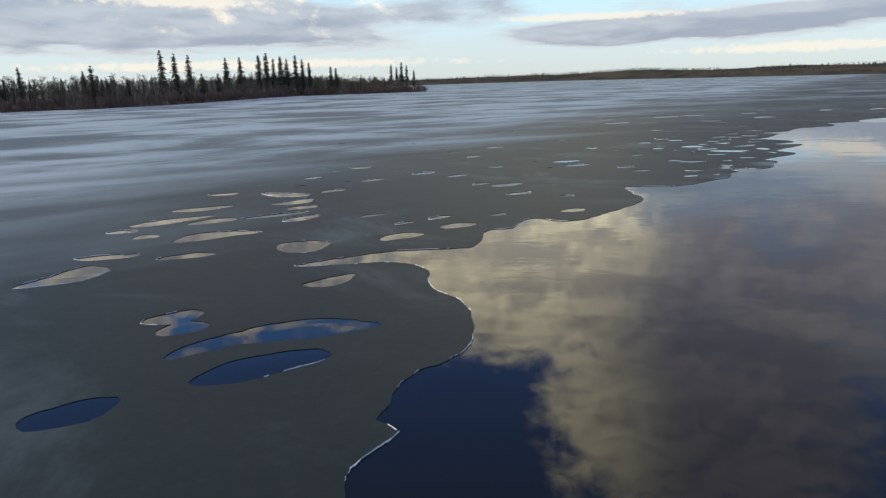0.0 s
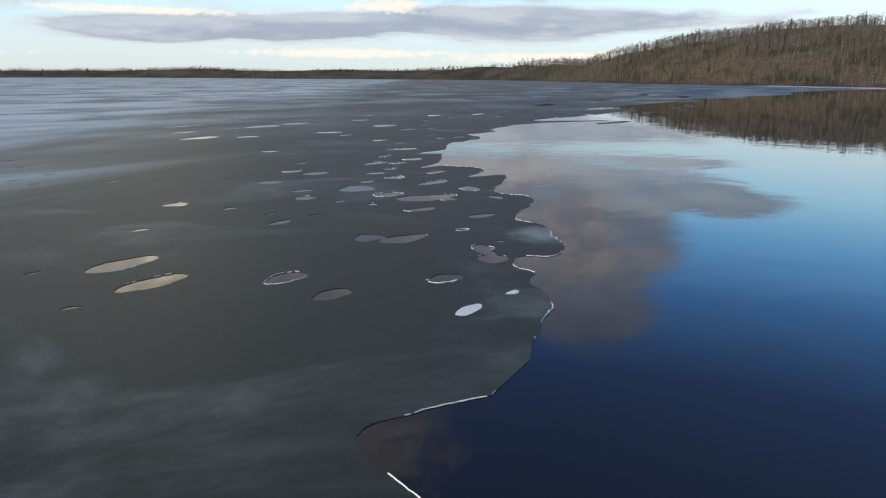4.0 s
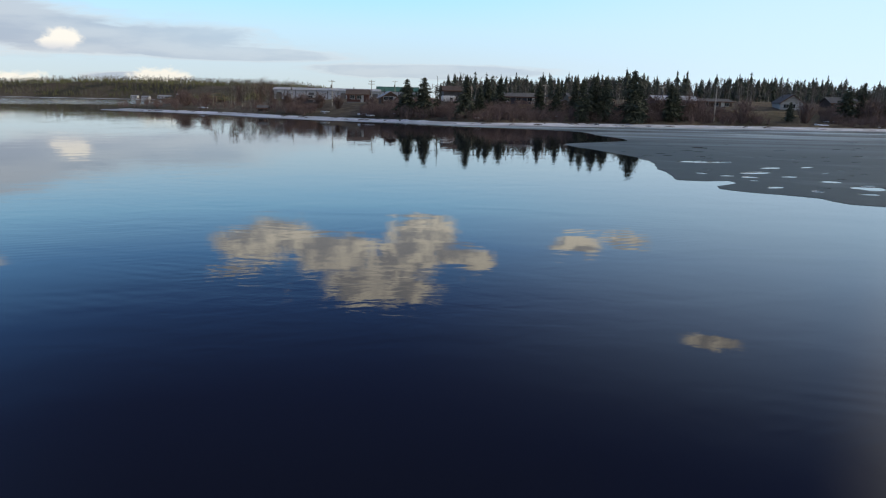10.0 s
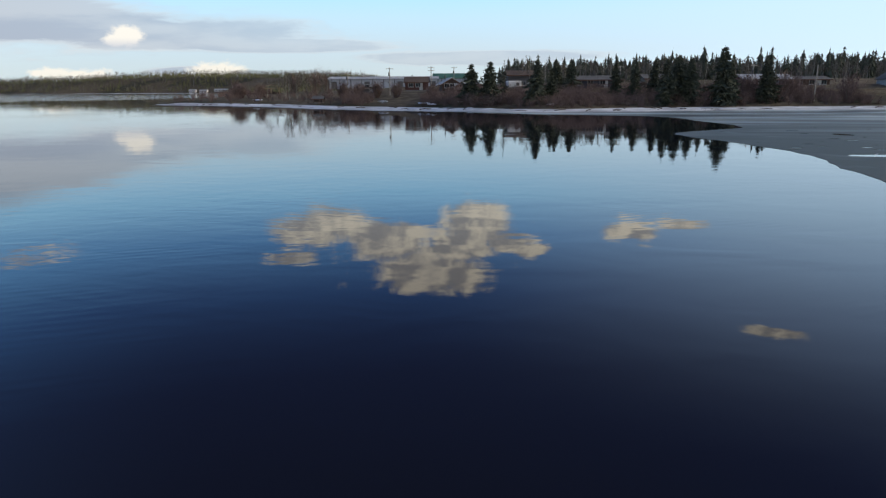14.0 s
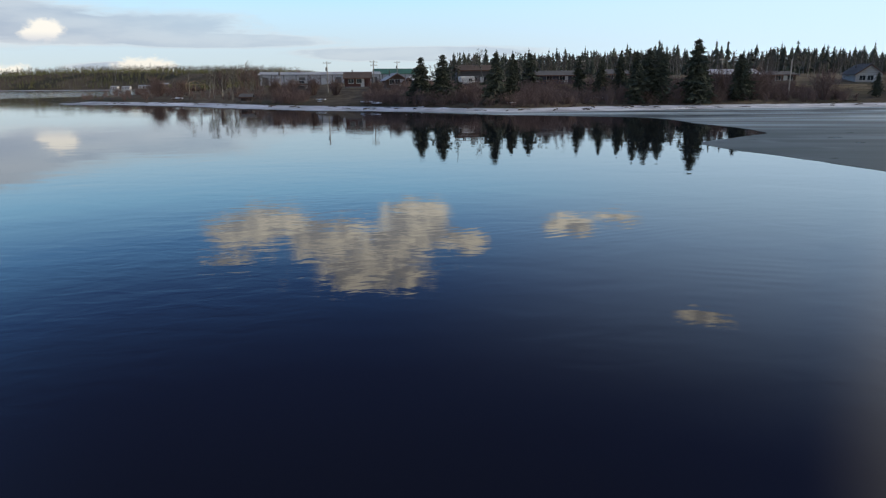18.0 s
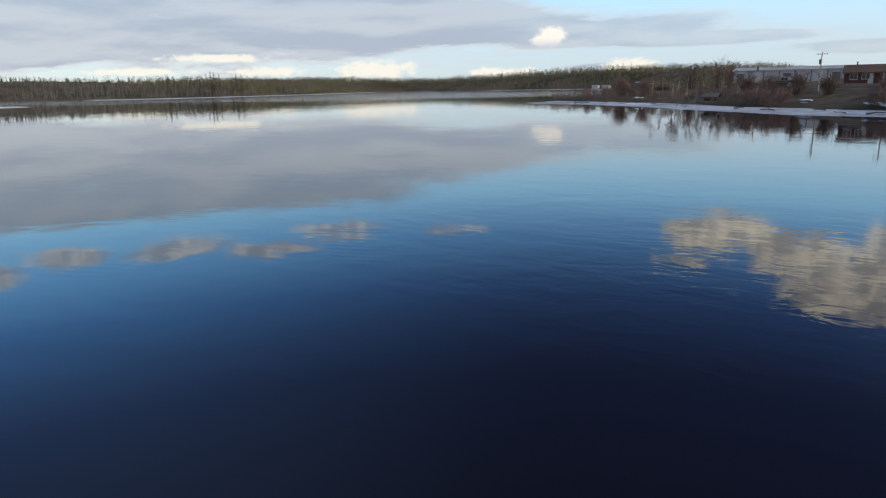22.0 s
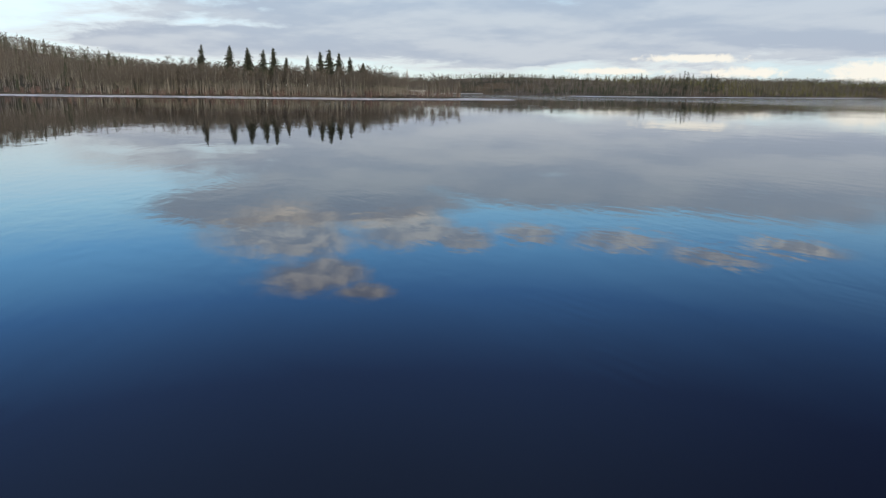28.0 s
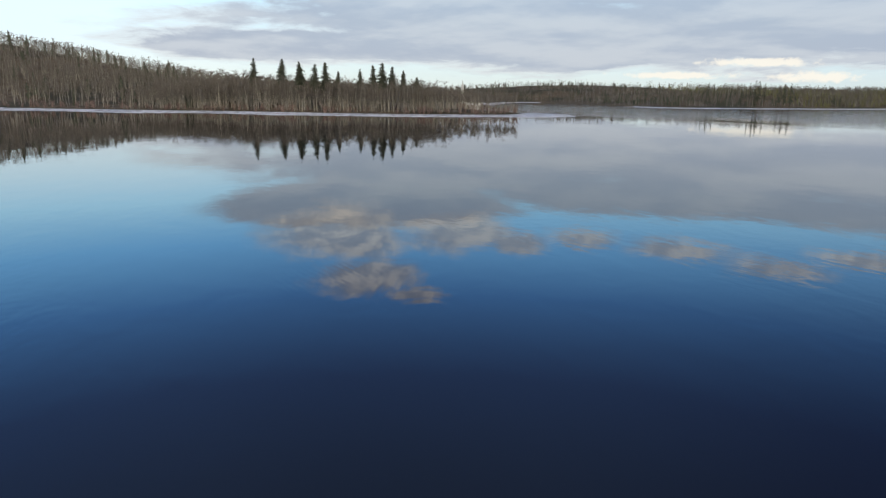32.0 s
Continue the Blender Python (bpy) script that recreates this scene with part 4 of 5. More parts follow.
plant("shore_willows_east", scatter_land(rng, 12000, (330, 700, -150, 640), 2, 11, (0.7, 1.3)), WILLOWS_FAR, [M_SHRUB],
      "brown leafless willow scrub along the eastern shore", "scrub", rng)
# west
west = (-330, 10, 90, 620)
BRUSH = [aspen(160 + k, 10.0, 13, 7, 3, 0.075) for k in range(7)]
plant("west_wood", scatter_land(rng, 13500, west, 5, 85, (0.48, 0.86)), BRUSH, [M_ASPEN, M_TWIG],
      "leafless grey aspen wood on the western point", "woodland", rng)
plant("west_spruces", scatter_land(rng, 900, west, 12, 100, (0.30, 0.66)), CONIFERS, [M_BARK, M_NEEDLE],
      "dark spruces in the wood on the western point", "woodland", rng)
plant("west_willows", scatter_land(rng, 24000, west, 2, 18, (0.7, 1.6)), WILLOWS, [M_SHRUB],
      "reddish brown willow scrub along the western shore", "scrub", rng)
# north
plant("north_wood", scatter_land(rng, 14000, (-250, 1100, 660, 1750), 3, 170, (0.26, 0.48)), CONIFERS_TINY, [M_BARK, M_NEEDLE],
      "distant dark conifer wood beyond the ice", "woodland", rng, 0.38)
plant("north_aspens", scatter_land(rng, 12000, (-250, 1100, 660, 1750), 3, 150, (0.3, 0.46)), ASPENS_THIN, [M_ASPEN, M_TWIG],
      "distant grey-brown leafless wood beyond the ice", "woodland", rng, 0.38)
# south-east and south


def clearing(x, y, d):
    """Outside the yards of the houses on the far southern shore."""
    return ~((x > 225) & (x < 385) & (y > -862) & (y < -740))


plant("southeast_wood", scatter_land(rng, 5000, (560, 1250, -1150, -170), 12, 190, (0.36, 0.56)), CONIFERS_FAR, [M_BARK, M_NEEDLE],
      "distant dark conifer wood beyond the channel", "woodland", rng, 0.2)
plant("southeast_aspens", scatter_land(rng, 16000, (560, 1200, -1150, -170), 3, 150, (0.42, 0.70)), ASPENS_THIN, [M_ASPEN, M_TWIG],
      "pale leafless trees among the distant conifers", "woodland", rng)
plant("south_wood", scatter_land(rng, 15000, (120, 900, -1500, -500), 5, 330, (0.34, 0.58), clearing), CONIFERS_TINY, [M_BARK, M_NEEDLE_SUNLIT],
      "conifer wood on the far southern hill, coloured yellow-green as if sunlit", "woodland", rng, 0.25)
plant("south_aspens", scatter_land(rng, 10000, (150, 900, -1300, -500), 3, 240, (0.45, 0.8), clearing), ASPENS_THIN, [M_ASPEN, M_TWIG],
      "pale leafless trees on the far southern hill", "woodland", rng)
# village
plant("point_brush", scatter_land(rng, 44, (64, 94, -200, -165), 7, 30, (0.4, 0.8)), BRUSH, [M_ASPEN, M_TWIG],
      "clump of bare brown trees on the village point", "woodland", rng, 0.3)
plant("village_wood", scatter_land(rng, 3400, (-330, 8, -340, -100), 82, 190, (0.38, 0.76)), CONIFERS, [M_BARK, M_NEEDLE],
      "dark conifer wood behind the village", "woodland", rng, 0.3)
plant("village_aspens", scatter_land(rng, 3300, (-320, 12, -330, -100), 46, 150, (0.45, 0.8)), BRUSH, [M_ASPEN, M_TWIG],
      "leafless aspens behind the village", "woodland", rng)
plant("village_willows", scatter_land(rng, 42000, (-260, 150, -340, -80), 4, 28, (0.5, 1.25), lambda x, y, d: (np.sin(x * 0.11) + np.sin(x * 0.047 + 2) > -1.5 + 0.07 * np.maximum(d - 14, 0)) & ((x < 60) | (rng.uniform(size=len(x)) < 0.12))), WILLOWS, [M_SHRUB],
      "reddish brown leafless willow scrub along the village bank", "scrub", rng)


def tree_kind(name, data, bark, leaf, label, group):
    """A single tree as a thing: an Empty at its foot with trunk and crown."""
    c, f, ix = data
    root = new(name)
    for k, (n, m) in enumerate((("trunk", bark), ("crown", leaf))):
        used, inv = np.unique(f[ix == k], return_inverse=True)
        ob = new(n, fast_mesh(n, c[used], inv.reshape(-1, 3), [m]))
        ob.parent = root
    return tagged(root, label, "tree", group)


def stand(kinds, spots, rng, loose=False):
    """Single trees at (x, y, top above the lake): the first of each kind is moved into place, the others are copies."""
    used = set()
    for x, y, h in spots:
        k = int(rng.integers(0, len(kinds)))
        root, tall = kinds[k]
        z = float(height(np.array([x]), np.array([y]))[0])
        h = (h - z) * (float(rng.uniform(0.90, 1.08)) if loose else 1.0)
        m = pose(x, y, z - 0.05, 0, 0, float(rng.uniform(0, 360))) @ Matrix.Diagonal((h / tall * float(rng.uniform(0.82, 1.18)), h / tall, h / tall, 1))
        if k in used:
            t = copy_thing(root, Matrix.Identity(4))
            t.matrix_basis = m
        else:
            root.matrix_basis = m
            used.add(k)
    for k, (root, _) in enumerate(kinds):
        if k not in used:
            for o in (*root.children, root):
                bpy.data.objects.remove(o)


def spruces(name, seed, n, h, spread, tiers, per, sparse, label, group, bare=0.0, taper=0.74):
    return [(tree_kind(name, spruce(seed + k, h, spread * (0.8 + 0.4 * ((k * 0.618) % 1)), tiers, per, sparse, bare, taper), M_BARK, M_NEEDLE, label, group), h) for k in range(n)]


rng = np.random.default_rng(21)
stand(spruces("spruce_tree", 500, 6, 9.0, 2.6, 28, 11, 0.05, "dark green spruce standing on the village bank", "village spruces"),
      [(26.6, -130.4, 10.2), (22.6, -125.6, 10.5), (12.9, -120.4, 10.7), (9.5, -122.5, 8.8), (-15, -122, 10.8), (-19, -126, 11.6), (-21, -124, 10.8), (-27.7, -123.1, 13.2),
       (-30.5, -126, 10), (-38, -126, 10.4), (-40, -128, 9.5), (-11, -131, 10.2), (-7, -134, 10.4), (2, -141, 11.2), (-45, -140, 9), (-25, -135, 11), (-88, -132, 11), (-95, -136, 12),
       (-101, -134, 11.5), (-72, -131, 6.6), (-110, -138, 11), (-120, -135, 12), (-17, -137, 11), (5, -146, 11.5), (-35, -140, 11)], rng)
stand(spruces("sparse_spruce", 520, 1, 9.0, 1.5, 13, 7, 0.45, "thin half-bare spruce on the village bank", "village spruces"), [(19.3, -129.2, 10.8)], rng)
stand(spruces("shore_spruce", 540, 6, 19.0, 3.7, 34, 9, 0.08, "tall dark spruce rising above the bare eastern wood", "east shore spruces", 0.35, 0.66),
      [(402.4, -14.1, 24.1), (406.6, -27.1, 24.3), (380.1, -34.2, 22.1), (375.9, -41.1, 21.2), (374.8, -45.5, 22.1), (380.1, -51.7, 18.5),
       (386.5, -62.3, 19.6), (388.6, -68.6, 21.7), (387.5, -73.0, 22.8), (384.4, -77.1, 21.2), (384.4, -82.4, 19.6), (378.0, -87.7, 16.4)], rng)
stand(spruces("tall_spruce", 560, 8, 18.0, 2.4, 34, 8, 0.10, "tall ragged dark spruce on the western point", "west shore spruces", 0.12, 0.5),
      [(-114.4, 279.7, 20.3), (-112, 288, 19.3), (-107, 290, 18.8), (-108, 211, 14.5), (-131, 212, 13.6), (-133, 205, 12), (-131, 204, 10), (-118, 225, 12), (-104, 330, 20), (-99, 336, 20.5),
       (-92, 345, 21), (-89, 348, 21.6), (-86, 350, 20.5), (-83, 352, 20.5), (-80, 353, 21), (-75.1, 352, 21.6), (-72, 353, 19), (-69, 355, 18), (-60, 368, 16), (-57, 366, 15),
       (-30, 399, 17), (-27, 400, 16), (-24, 401, 16.5), (-21, 401, 15), (-17, 402, 13), (-104, 226, 10), (-112, 214, 9.5), (-97, 250, 10), (-92, 262, 10.5), (-90, 275, 11)], rng, True)

stand(spruces("skyline_spruce", 580, 3, 18.0, 2.6, 14, 7, 0.15, "tall spruce on the skyline beyond the channel", "skyline spruces", 0.2, 0.5),
      [(622, -405, 20.2), (620, -409, 22.9), (617, -413, 20.7), (599, -437, 22.5), (597, -441, 24.6), (595, -443, 23.5), (592, -447, 21.8), (585, -456, 20.0), (582, -459, 22.1),
       (579, -463, 22.0), (603, -432, 17.7)], rng)
# ---- the village on the south shore ----


def part(name, bm, mat, parent, label=""):
    """One mesh under a thing or under a part."""
    me = bpy.data.meshes.new(name)
    bm.to_mesh(me)
    bm.free()
    me.materials.append(mat)
    ob = new(name, me)
    ob.parent = parent
    if label:
        ob["label"] = label
    return ob


def box(sx, sy, sz, x=0.0, y=0.0, z=0.0, bevel=0.0):
    """A box with its base centred at x, y, z."""
    bm = bmesh.new()
    bmesh.ops.create_cube(bm, size=1.0, matrix=Matrix.Translation((x, y, z + sz / 2)) @ Matrix.Diagonal((sx, sy, sz, 1)))
    if bevel:
        bmesh.ops.bevel(bm, geom=bm.edges[:], offset=bevel, segments=1, affect="EDGES")
    return bm


def rod(x, y, z0, z1, r0, r1, sides=8):
    bm = bmesh.new()
    bmesh.ops.create_cone(bm, cap_ends=True, segments=sides, radius1=r0, radius2=r1, depth=z1 - z0, matrix=Matrix.Translation((x, y, (z0 + z1) / 2)))
    return bm


def prism(pts, y0, y1):
    """A solid with the outline pts (x, z), from y0 to y1."""
    bm = bmesh.new()
    a = [bm.verts.new((x, y0, z)) for x, z in pts]
    b = [bm.verts.new((x, y1, z)) for x, z in pts]
    bm.faces.new(a)
    bm.faces.new(b[::-1])
    for i in range(len(pts)):
        j = (i + 1) % len(pts)
        bm.faces.new((a[j], a[i], b[i], b[j]))
    bmesh.ops.recalc_face_normals(bm, faces=bm.faces[:])
    return bm


def siding(name, c, rough=0.75):
    d = tuple(v * 0.72 for v in c)
    return speckled(name, d, c, 1.6, rough, 0.25, 0.15, (0.4, 0.4, 6.0), 0.01, tuple(v * 0.5 for v in c))


M_GLASS, ng, bg_ = material("window_glass", 0.05, 0.6)
bg_.inputs["Base Color"].default_value = (0.02, 0.025, 0.03, 1)
M_TRIM = speckled("white_trim", (0.34, 0.34, 0.33), (0.50, 0.50, 0.48), 3.0, 0.6, 0.3, 0.1)
M_ROOFGREY = speckled("grey_shingles", (0.085, 0.083, 0.08), (0.16, 0.155, 0.15), 2.5, 0.95, 0.05, 0.1, (1, 1, 4), 0.02, (0.09, 0.09, 0.09))
M_ROOFPALE = speckled("pale_metal_roof", (0.26, 0.27, 0.28), (0.42, 0.43, 0.44), 0.8, 0.8, 0.15, 0.1, (6, 1, 1), 0.01, (0.30, 0.30, 0.31))
M_ROOFGREEN = speckled("green_metal_roof", (0.035, 0.10, 0.07), (0.06, 0.16, 0.11), 0.8, 0.55, 0.4, 0.1, (6, 1, 1))
M_ROOFBROWN = speckled("brown_shingles", (0.07, 0.05, 0.04), (0.13, 0.10, 0.08), 2.5, 0.9, 0.2, 0.1, (1, 1, 4), 0.02)
M_POLE = speckled("weathered_pole_wood", (0.30, 0.27, 0.23), (0.46, 0.42, 0.36), 3.0, 0.9, 0.15, 0.2, (1, 1, 0.1))
M_LOG = speckled("pale_log_wood", (0.22, 0.17, 0.11), (0.36, 0.29, 0.19), 2.0, 0.85, 0.2, 0.3, (0.2, 1, 1), 0.01, (0.10, 0.08, 0.06))
M_DECK = speckled("red_brown_deck_wood", (0.10, 0.05, 0.035), (0.18, 0.10, 0.07), 2.0, 0.85, 0.2, 0.3)
M_ROCK = speckled("shore_rock", (0.10, 0.095, 0.09), (0.24, 0.23, 0.21), 2.0, 0.9, 0.2, 0.5)


def ground_at(x, y):
    return float(height(np.array([x]), np.array([y]))[0])


def window(parent, x, z, w, h, y):
    """A window in the lake side of a house: frame, pane and sill."""
    f = part("window", box(w + 0.16, 0.10, h + 0.16, x, y, z - 0.08, 0.015), M_TRIM, parent, "white window frame")
    part("pane", box(w, 0.03, h, x, y + 0.055, z), M_GLASS, f, "dark glass pane")
    part("sill", box(w + 0.3, 0.14, 0.06, x, y + 0.07, z - 0.14), M_TRIM, f)
    part("mullion", box(0.05, 0.03, h, x, y + 0.078, z), M_TRIM, f)


def house(name, x, y, w, deep, wall, rise, wall_mat, roof_mat, label, windows=3, gable_front=False, turn=0.0, base=None, chimney=True, door=0.3, deck=None, lift=0.0, trim=None):
    """A small house: walls, pitched roof with eaves, windows and a door to the lake (+y side), chimney, deck."""
    z0 = ground_at(x, y) if base is None else base
    trim = trim or M_DECK
    root = tagged(new(name), label, "house", "village houses")
    root.matrix_basis = pose(x, y, z0 + lift - 0.1, 0, 0, turn)
    part("foundation", box(w + 0.1, deep + 0.1, 0.45 + lift, 0, 0, -lift - 0.1), M_ROCK, root)
    e, th = 0.45, 0.16
    if gable_front:
        part("wall", prism([(-w / 2, 0.3), (w / 2, 0.3), (w / 2, wall), (0, wall + rise), (-w / 2, wall)], -deep / 2, deep / 2), wall_mat, root)
        k = rise / (w / 2)
        for s in (-1, 1):
            part("roof", prism([(0, wall + rise + 0.02), (s * (w / 2 + e), wall - e * k + 0.02), (s * (w / 2 + e), wall - e * k + th), (0, wall + rise + th + 0.05)], -deep / 2 - e, deep / 2 + e), roof_mat, root)
            part("bargeboard", prism([(0, wall + rise - 0.2), (s * (w / 2 + e), wall - e * k - 0.2), (s * (w / 2 + e), wall - e * k + 0.02), (0, wall + rise + 0.02)], deep / 2 + e, deep / 2 + e + 0.05), trim, root)
    else:
        part("wall", box(w, deep, wall - 0.3, 0, 0, 0.3), wall_mat, root)
        k = rise / (deep / 2)
        for s in (-1, 1):
            bm = prism([(0, wall + rise + 0.02), (s * (deep / 2 + e), wall - e * k + 0.02), (s * (deep / 2 + e), wall - e * k + th), (0, wall + rise + th + 0.05)], -w / 2 - e, w / 2 + e)
            bmesh.ops.rotate(bm, verts=bm.verts[:], cent=(0, 0, 0), matrix=Matrix.Rotation(radians(-90), 3, "Z"))
            part("roof", bm, roof_mat, root)
            bm = prism([(-deep / 2, wall), (deep / 2, wall), (0, wall + rise)], s * w / 2 - 0.1, s * w / 2 + 0.1 - 0.12 * (s > 0))
            bmesh.ops.rotate(bm, verts=bm.verts[:], cent=(0, 0, 0), matrix=Matrix.Rotation(radians(-90), 3, "Z"))
            part("gable", bm, wall_mat, root)
        part("fascia", box(w + 2 * e, 0.05, 0.2, 0, deep / 2 + e + 0.03, wall - e * k - 0.12), trim, root)
    y1 = deep / 2 + 0.02
    for i in range(windows):
        wx = (i + 0.5) / windows * w - w / 2
        if door is not None and abs(wx - (door - 0.5) * w) < 0.9:
            wx += 1.2 if wx < 0 else -1.2
        window(root, wx, 1.25, min(1.3, w / windows * 0.45), 1.05, y1)
    if door is not None:
        d = part("door", box(0.95, 0.08, 2.05, (door - 0.5) * w, y1 + 0.02, 0.3), M_TRIM, root, "pale painted door")
        part("door_handle", box(0.05, 0.06, 0.14, (door - 0.5) * w + 0.36, y1 + 0.08, 1.25), M_ROOFGREY, d)
    if chimney:
        part("chimney", rod(w * 0.22, -deep * 0.1, wall, wall + rise + 0.7, 0.14, 0.14), M_ROOFGREY, root, "grey metal stovepipe")
        part("chimney_cap", rod(w * 0.22, -deep * 0.1, wall + rise + 0.72, wall + rise + 0.85, 0.22, 0.05), M_ROOFGREY, root)
    if deck:
        dw, dd, dx = deck
        part("deck", box(dw, dd, 0.14, dx, deep / 2 + dd / 2 + 0.03, 0.25), M_DECK, root, "red-brown wooden deck")
        for k in range(int(dw / 1.4) + 1):
            px = dx - dw / 2 + 0.1 + k * (dw - 0.2) / int(dw / 1.4)
            part("deck_post", box(0.11, 0.11, 1.35 + lift, px, deep / 2 + dd, -lift), M_DECK, root)
        for hz in (0.75, 1.2):
            part("deck_rail", box(dw, 0.07, 0.10, dx, deep / 2 + dd + 0.04, hz), M_DECK, root)
        for k in range(4):
            part("deck_step", box(1.1, 0.28, 0.06, dx + dw * 0.3, deep / 2 + dd + 0.3 + k * 0.27, 0.2 - k * 0.16), M_DECK, root)
    return root


W_BROWN, W_RED = siding("brown_siding", (0.09, 0.06, 0.045)), siding("red_brown_siding", (0.105, 0.045, 0.035))
W_BLUE, W_TAN = siding("blue_grey_siding", (0.050, 0.058, 0.085)), siding("tan_siding", (0.20, 0.175, 0.14))
W_PALE = siding("pale_grey_siding", (0.42, 0.41, 0.39))
W_GREY, W_WHITE = siding("grey_siding", (0.105, 0.10, 0.10)), siding("white_siding", (0.62, 0.62, 0.60))
W_DARK = siding("dark_log_siding", (0.06, 0.042, 0.034))

house("brown_house", 41.2, -176, 6.6, 7, 2.6, 1.3, W_RED, M_ROOFBROWN, "small red-brown house with a brown roof on the bank", 2, base=4.0)
house("gabled_house", 31.6, -161, 5.2, 8, 2.2, 1.5, W_BROWN, M_ROOFPALE, "brown house with a pale gable roof facing the lake", 2, True, 8, base=3.7)
house("lean_to_cabin", 27.6, -156, 3.6, 4, 1.5, 1.2, W_RED, M_ROOFPALE, "low brown cabin with a pale steep roof", 1, True, -20, base=3.7, chimney=False, door=None)
house("grey_shed", 56.5, -182, 6.0, 4, 1.6, 0.7, W_GREY, M_ROOFGREY, "low grey wooden shed with a flat-pitched roof", 1, base=3.6, chimney=False, trim=M_DECK)
house("large_house", 11, -170, 8.6, 9, 4.0, 1.2, W_GREY, M_ROOFBROWN, "large grey two-storey house behind the spruces", 3, base=4.2)
house("blue_house", -6.4, -155, 12.5, 7, 2.5, 0.9, W_BLUE, M_ROOFGREY, "long blue-grey house with a red-brown deck above the bank", 4, base=3.7, deck=(9.5, 2.6, 1.2), lift=0.5)
house("tan_house", -26, -169, 6.4, 7, 2.6, 1.0, W_TAN, M_ROOFGREY, "small tan house with a grey roof behind spruces", 2, base=4.5)
house("red_house", -50, -154, 12.0, 8, 2.6, 1.1, W_RED, M_ROOFPALE, "red-brown house with a pale metal roof", 4, base=4.0, turn=-4)
house("long_brown_house", -64.5, -160, 9.5, 7, 2.5, 0.7, W_BROWN, M_ROOFGREY, "long dark brown bungalow with a grey roof", 3, base=4.0)
house("pale_gabled_house", -83.5, -152, 6.0, 8, 2.8, 2.1, W_PALE, M_ROOFGREY, "pale house with a steep grey gable facing the lake", 2, True, -14, base=3.8)
house("dark_house", -104, -158, 9.5, 8, 2.7, 1.5, W_DARK, M_ROOFGREY, "dark log house half hidden by spruces", 3, base=4.1, turn=-10)
house("brown_bungalow", -124, -152, 9, 7, 2.6, 1.2, W_BROWN, M_ROOFBROWN, "brown bungalow at the edge of the wood", 3, base=3.8, turn=-14)


def pavilion(x, y, turn):
    """An open log shelter: a low gable roof on stout posts over a half-height wall."""
    root = tagged(new("log_pavilion"), "open dark log pavilion with a low gable roof on posts", "shelter")
    root.matrix_basis = pose(x, y, ground_at(x, y) - 0.1, 0, 0, turn)
    for sx in (-3.4, 0, 3.4):
        for sy in (-2.4, 2.4):
            part("post", rod(sx, sy, 0, 2.5, 0.17, 0.15), M_LOG, root)
    for s in (-1, 1):
        part("roof", prism([(0, 4.0), (s * 4.8, 2.35), (s * 4.8, 2.55), (0, 4.22)], -3.4, 3.4), M_ROOFBROWN, root)
        part("bargeboard", prism([(0, 3.85), (s * 4.8, 2.2), (s * 4.8, 2.4), (0, 4.05)], 3.4, 3.48), M_LOG, root, "pale log bargeboard")
        part("tie_beam", rod(0, 0, -3.6, 3.6, 0.14, 0.14), M_LOG, root).matrix_basis = pose(0, s * 2.4, 2.45, 0, 90, 0)
    part("wall", box(7.0, 0.2, 1.0, 0, -2.4, 0), W_DARK, root, "dark half-height plank wall")
    for k in (-2, 0, 2):
        part("bench", box(1.6, 0.35, 0.07, k, 0.6, 0.5), M_LOG, root)
        part("table", box(1.6, 0.8, 0.07, k, -0.4, 0.78), M_LOG, root)


pavilion(107, -262, 18)
house("shore_hut", 68, -163, 2.4, 2.6, 1.3, 0.5, W_DARK, M_ROOFGREY, "little dark hut with a grey roof near the water", 0, False, 0, chimney=False, door=None, trim=M_DECK)
for x, y, w, c, n in ((344, -841, 9, W_WHITE, "white_house"), (319, -829, 12, W_WHITE, "white_house"), (294, -821, 11, W_TAN, "cream_house"), (362, -852, 8, W_WHITE, "white_house"), (309, -819, 6, W_TAN, "cream_house")):
    house(n, x, y, w, 7, 2.8, 1.2, c, M_ROOFPALE, "sunlit pale house on the far southern shore", 3, base=ground_at(x, y) + 0.2)


def long_hall(name, x, y, w, deep, wall, rise, bays, wall_mat, roof_mat, label, base):
    """A long metal-clad hall with bays between pilasters."""
    root = tagged(new(name), label, "building", "village houses")
    root.matrix_basis = pose(x, y, base, 0, 0, 3)
    part("wall", box(w, deep, wall), wall_mat, root)
    for s in (-1, 1):
        bm = prism([(0, wall + rise), (s * (deep / 2 + 0.4), wall - 0.05), (s * (deep / 2 + 0.4), wall + 0.15), (0, wall + rise + 0.2)], -w / 2 - 0.4, w / 2 + 0.4)
        bmesh.ops.rotate(bm, verts=bm.verts[:], cent=(0, 0, 0), matrix=Matrix.Rotation(radians(-90), 3, "Z"))
        part("roof", bm, roof_mat, root)
    for i in range(bays + 1):
        part("pilaster", box(0.25, 0.12, wall - 0.1, -w / 2 + 0.13 + i * (w - 0.26) / bays, deep / 2 + 0.06, 0), M_ROOFGREY, root)
    for i in range(0, bays, 3):
        part("loading_door", box(w / bays * 0.5, 0.06, 2.6, -w / 2 + (i + 0.5) * w / bays, deep / 2 + 0.03, 0), M_ROOFGREY, root)


W_HALL = speckled("white_metal_cladding", (0.34, 0.35, 0.38), (0.46, 0.47, 0.50), 0.6, 0.55, 0.35, 0.05, (5, 1, 0.3), 0.0, (0.34, 0.35, 0.36))
long_hall("white_hall", 56, -231, 40, 14, 3.4, 0.9, 10, W_HALL, M_ROOFPALE, "long white metal-clad hall behind the houses", 4.6)
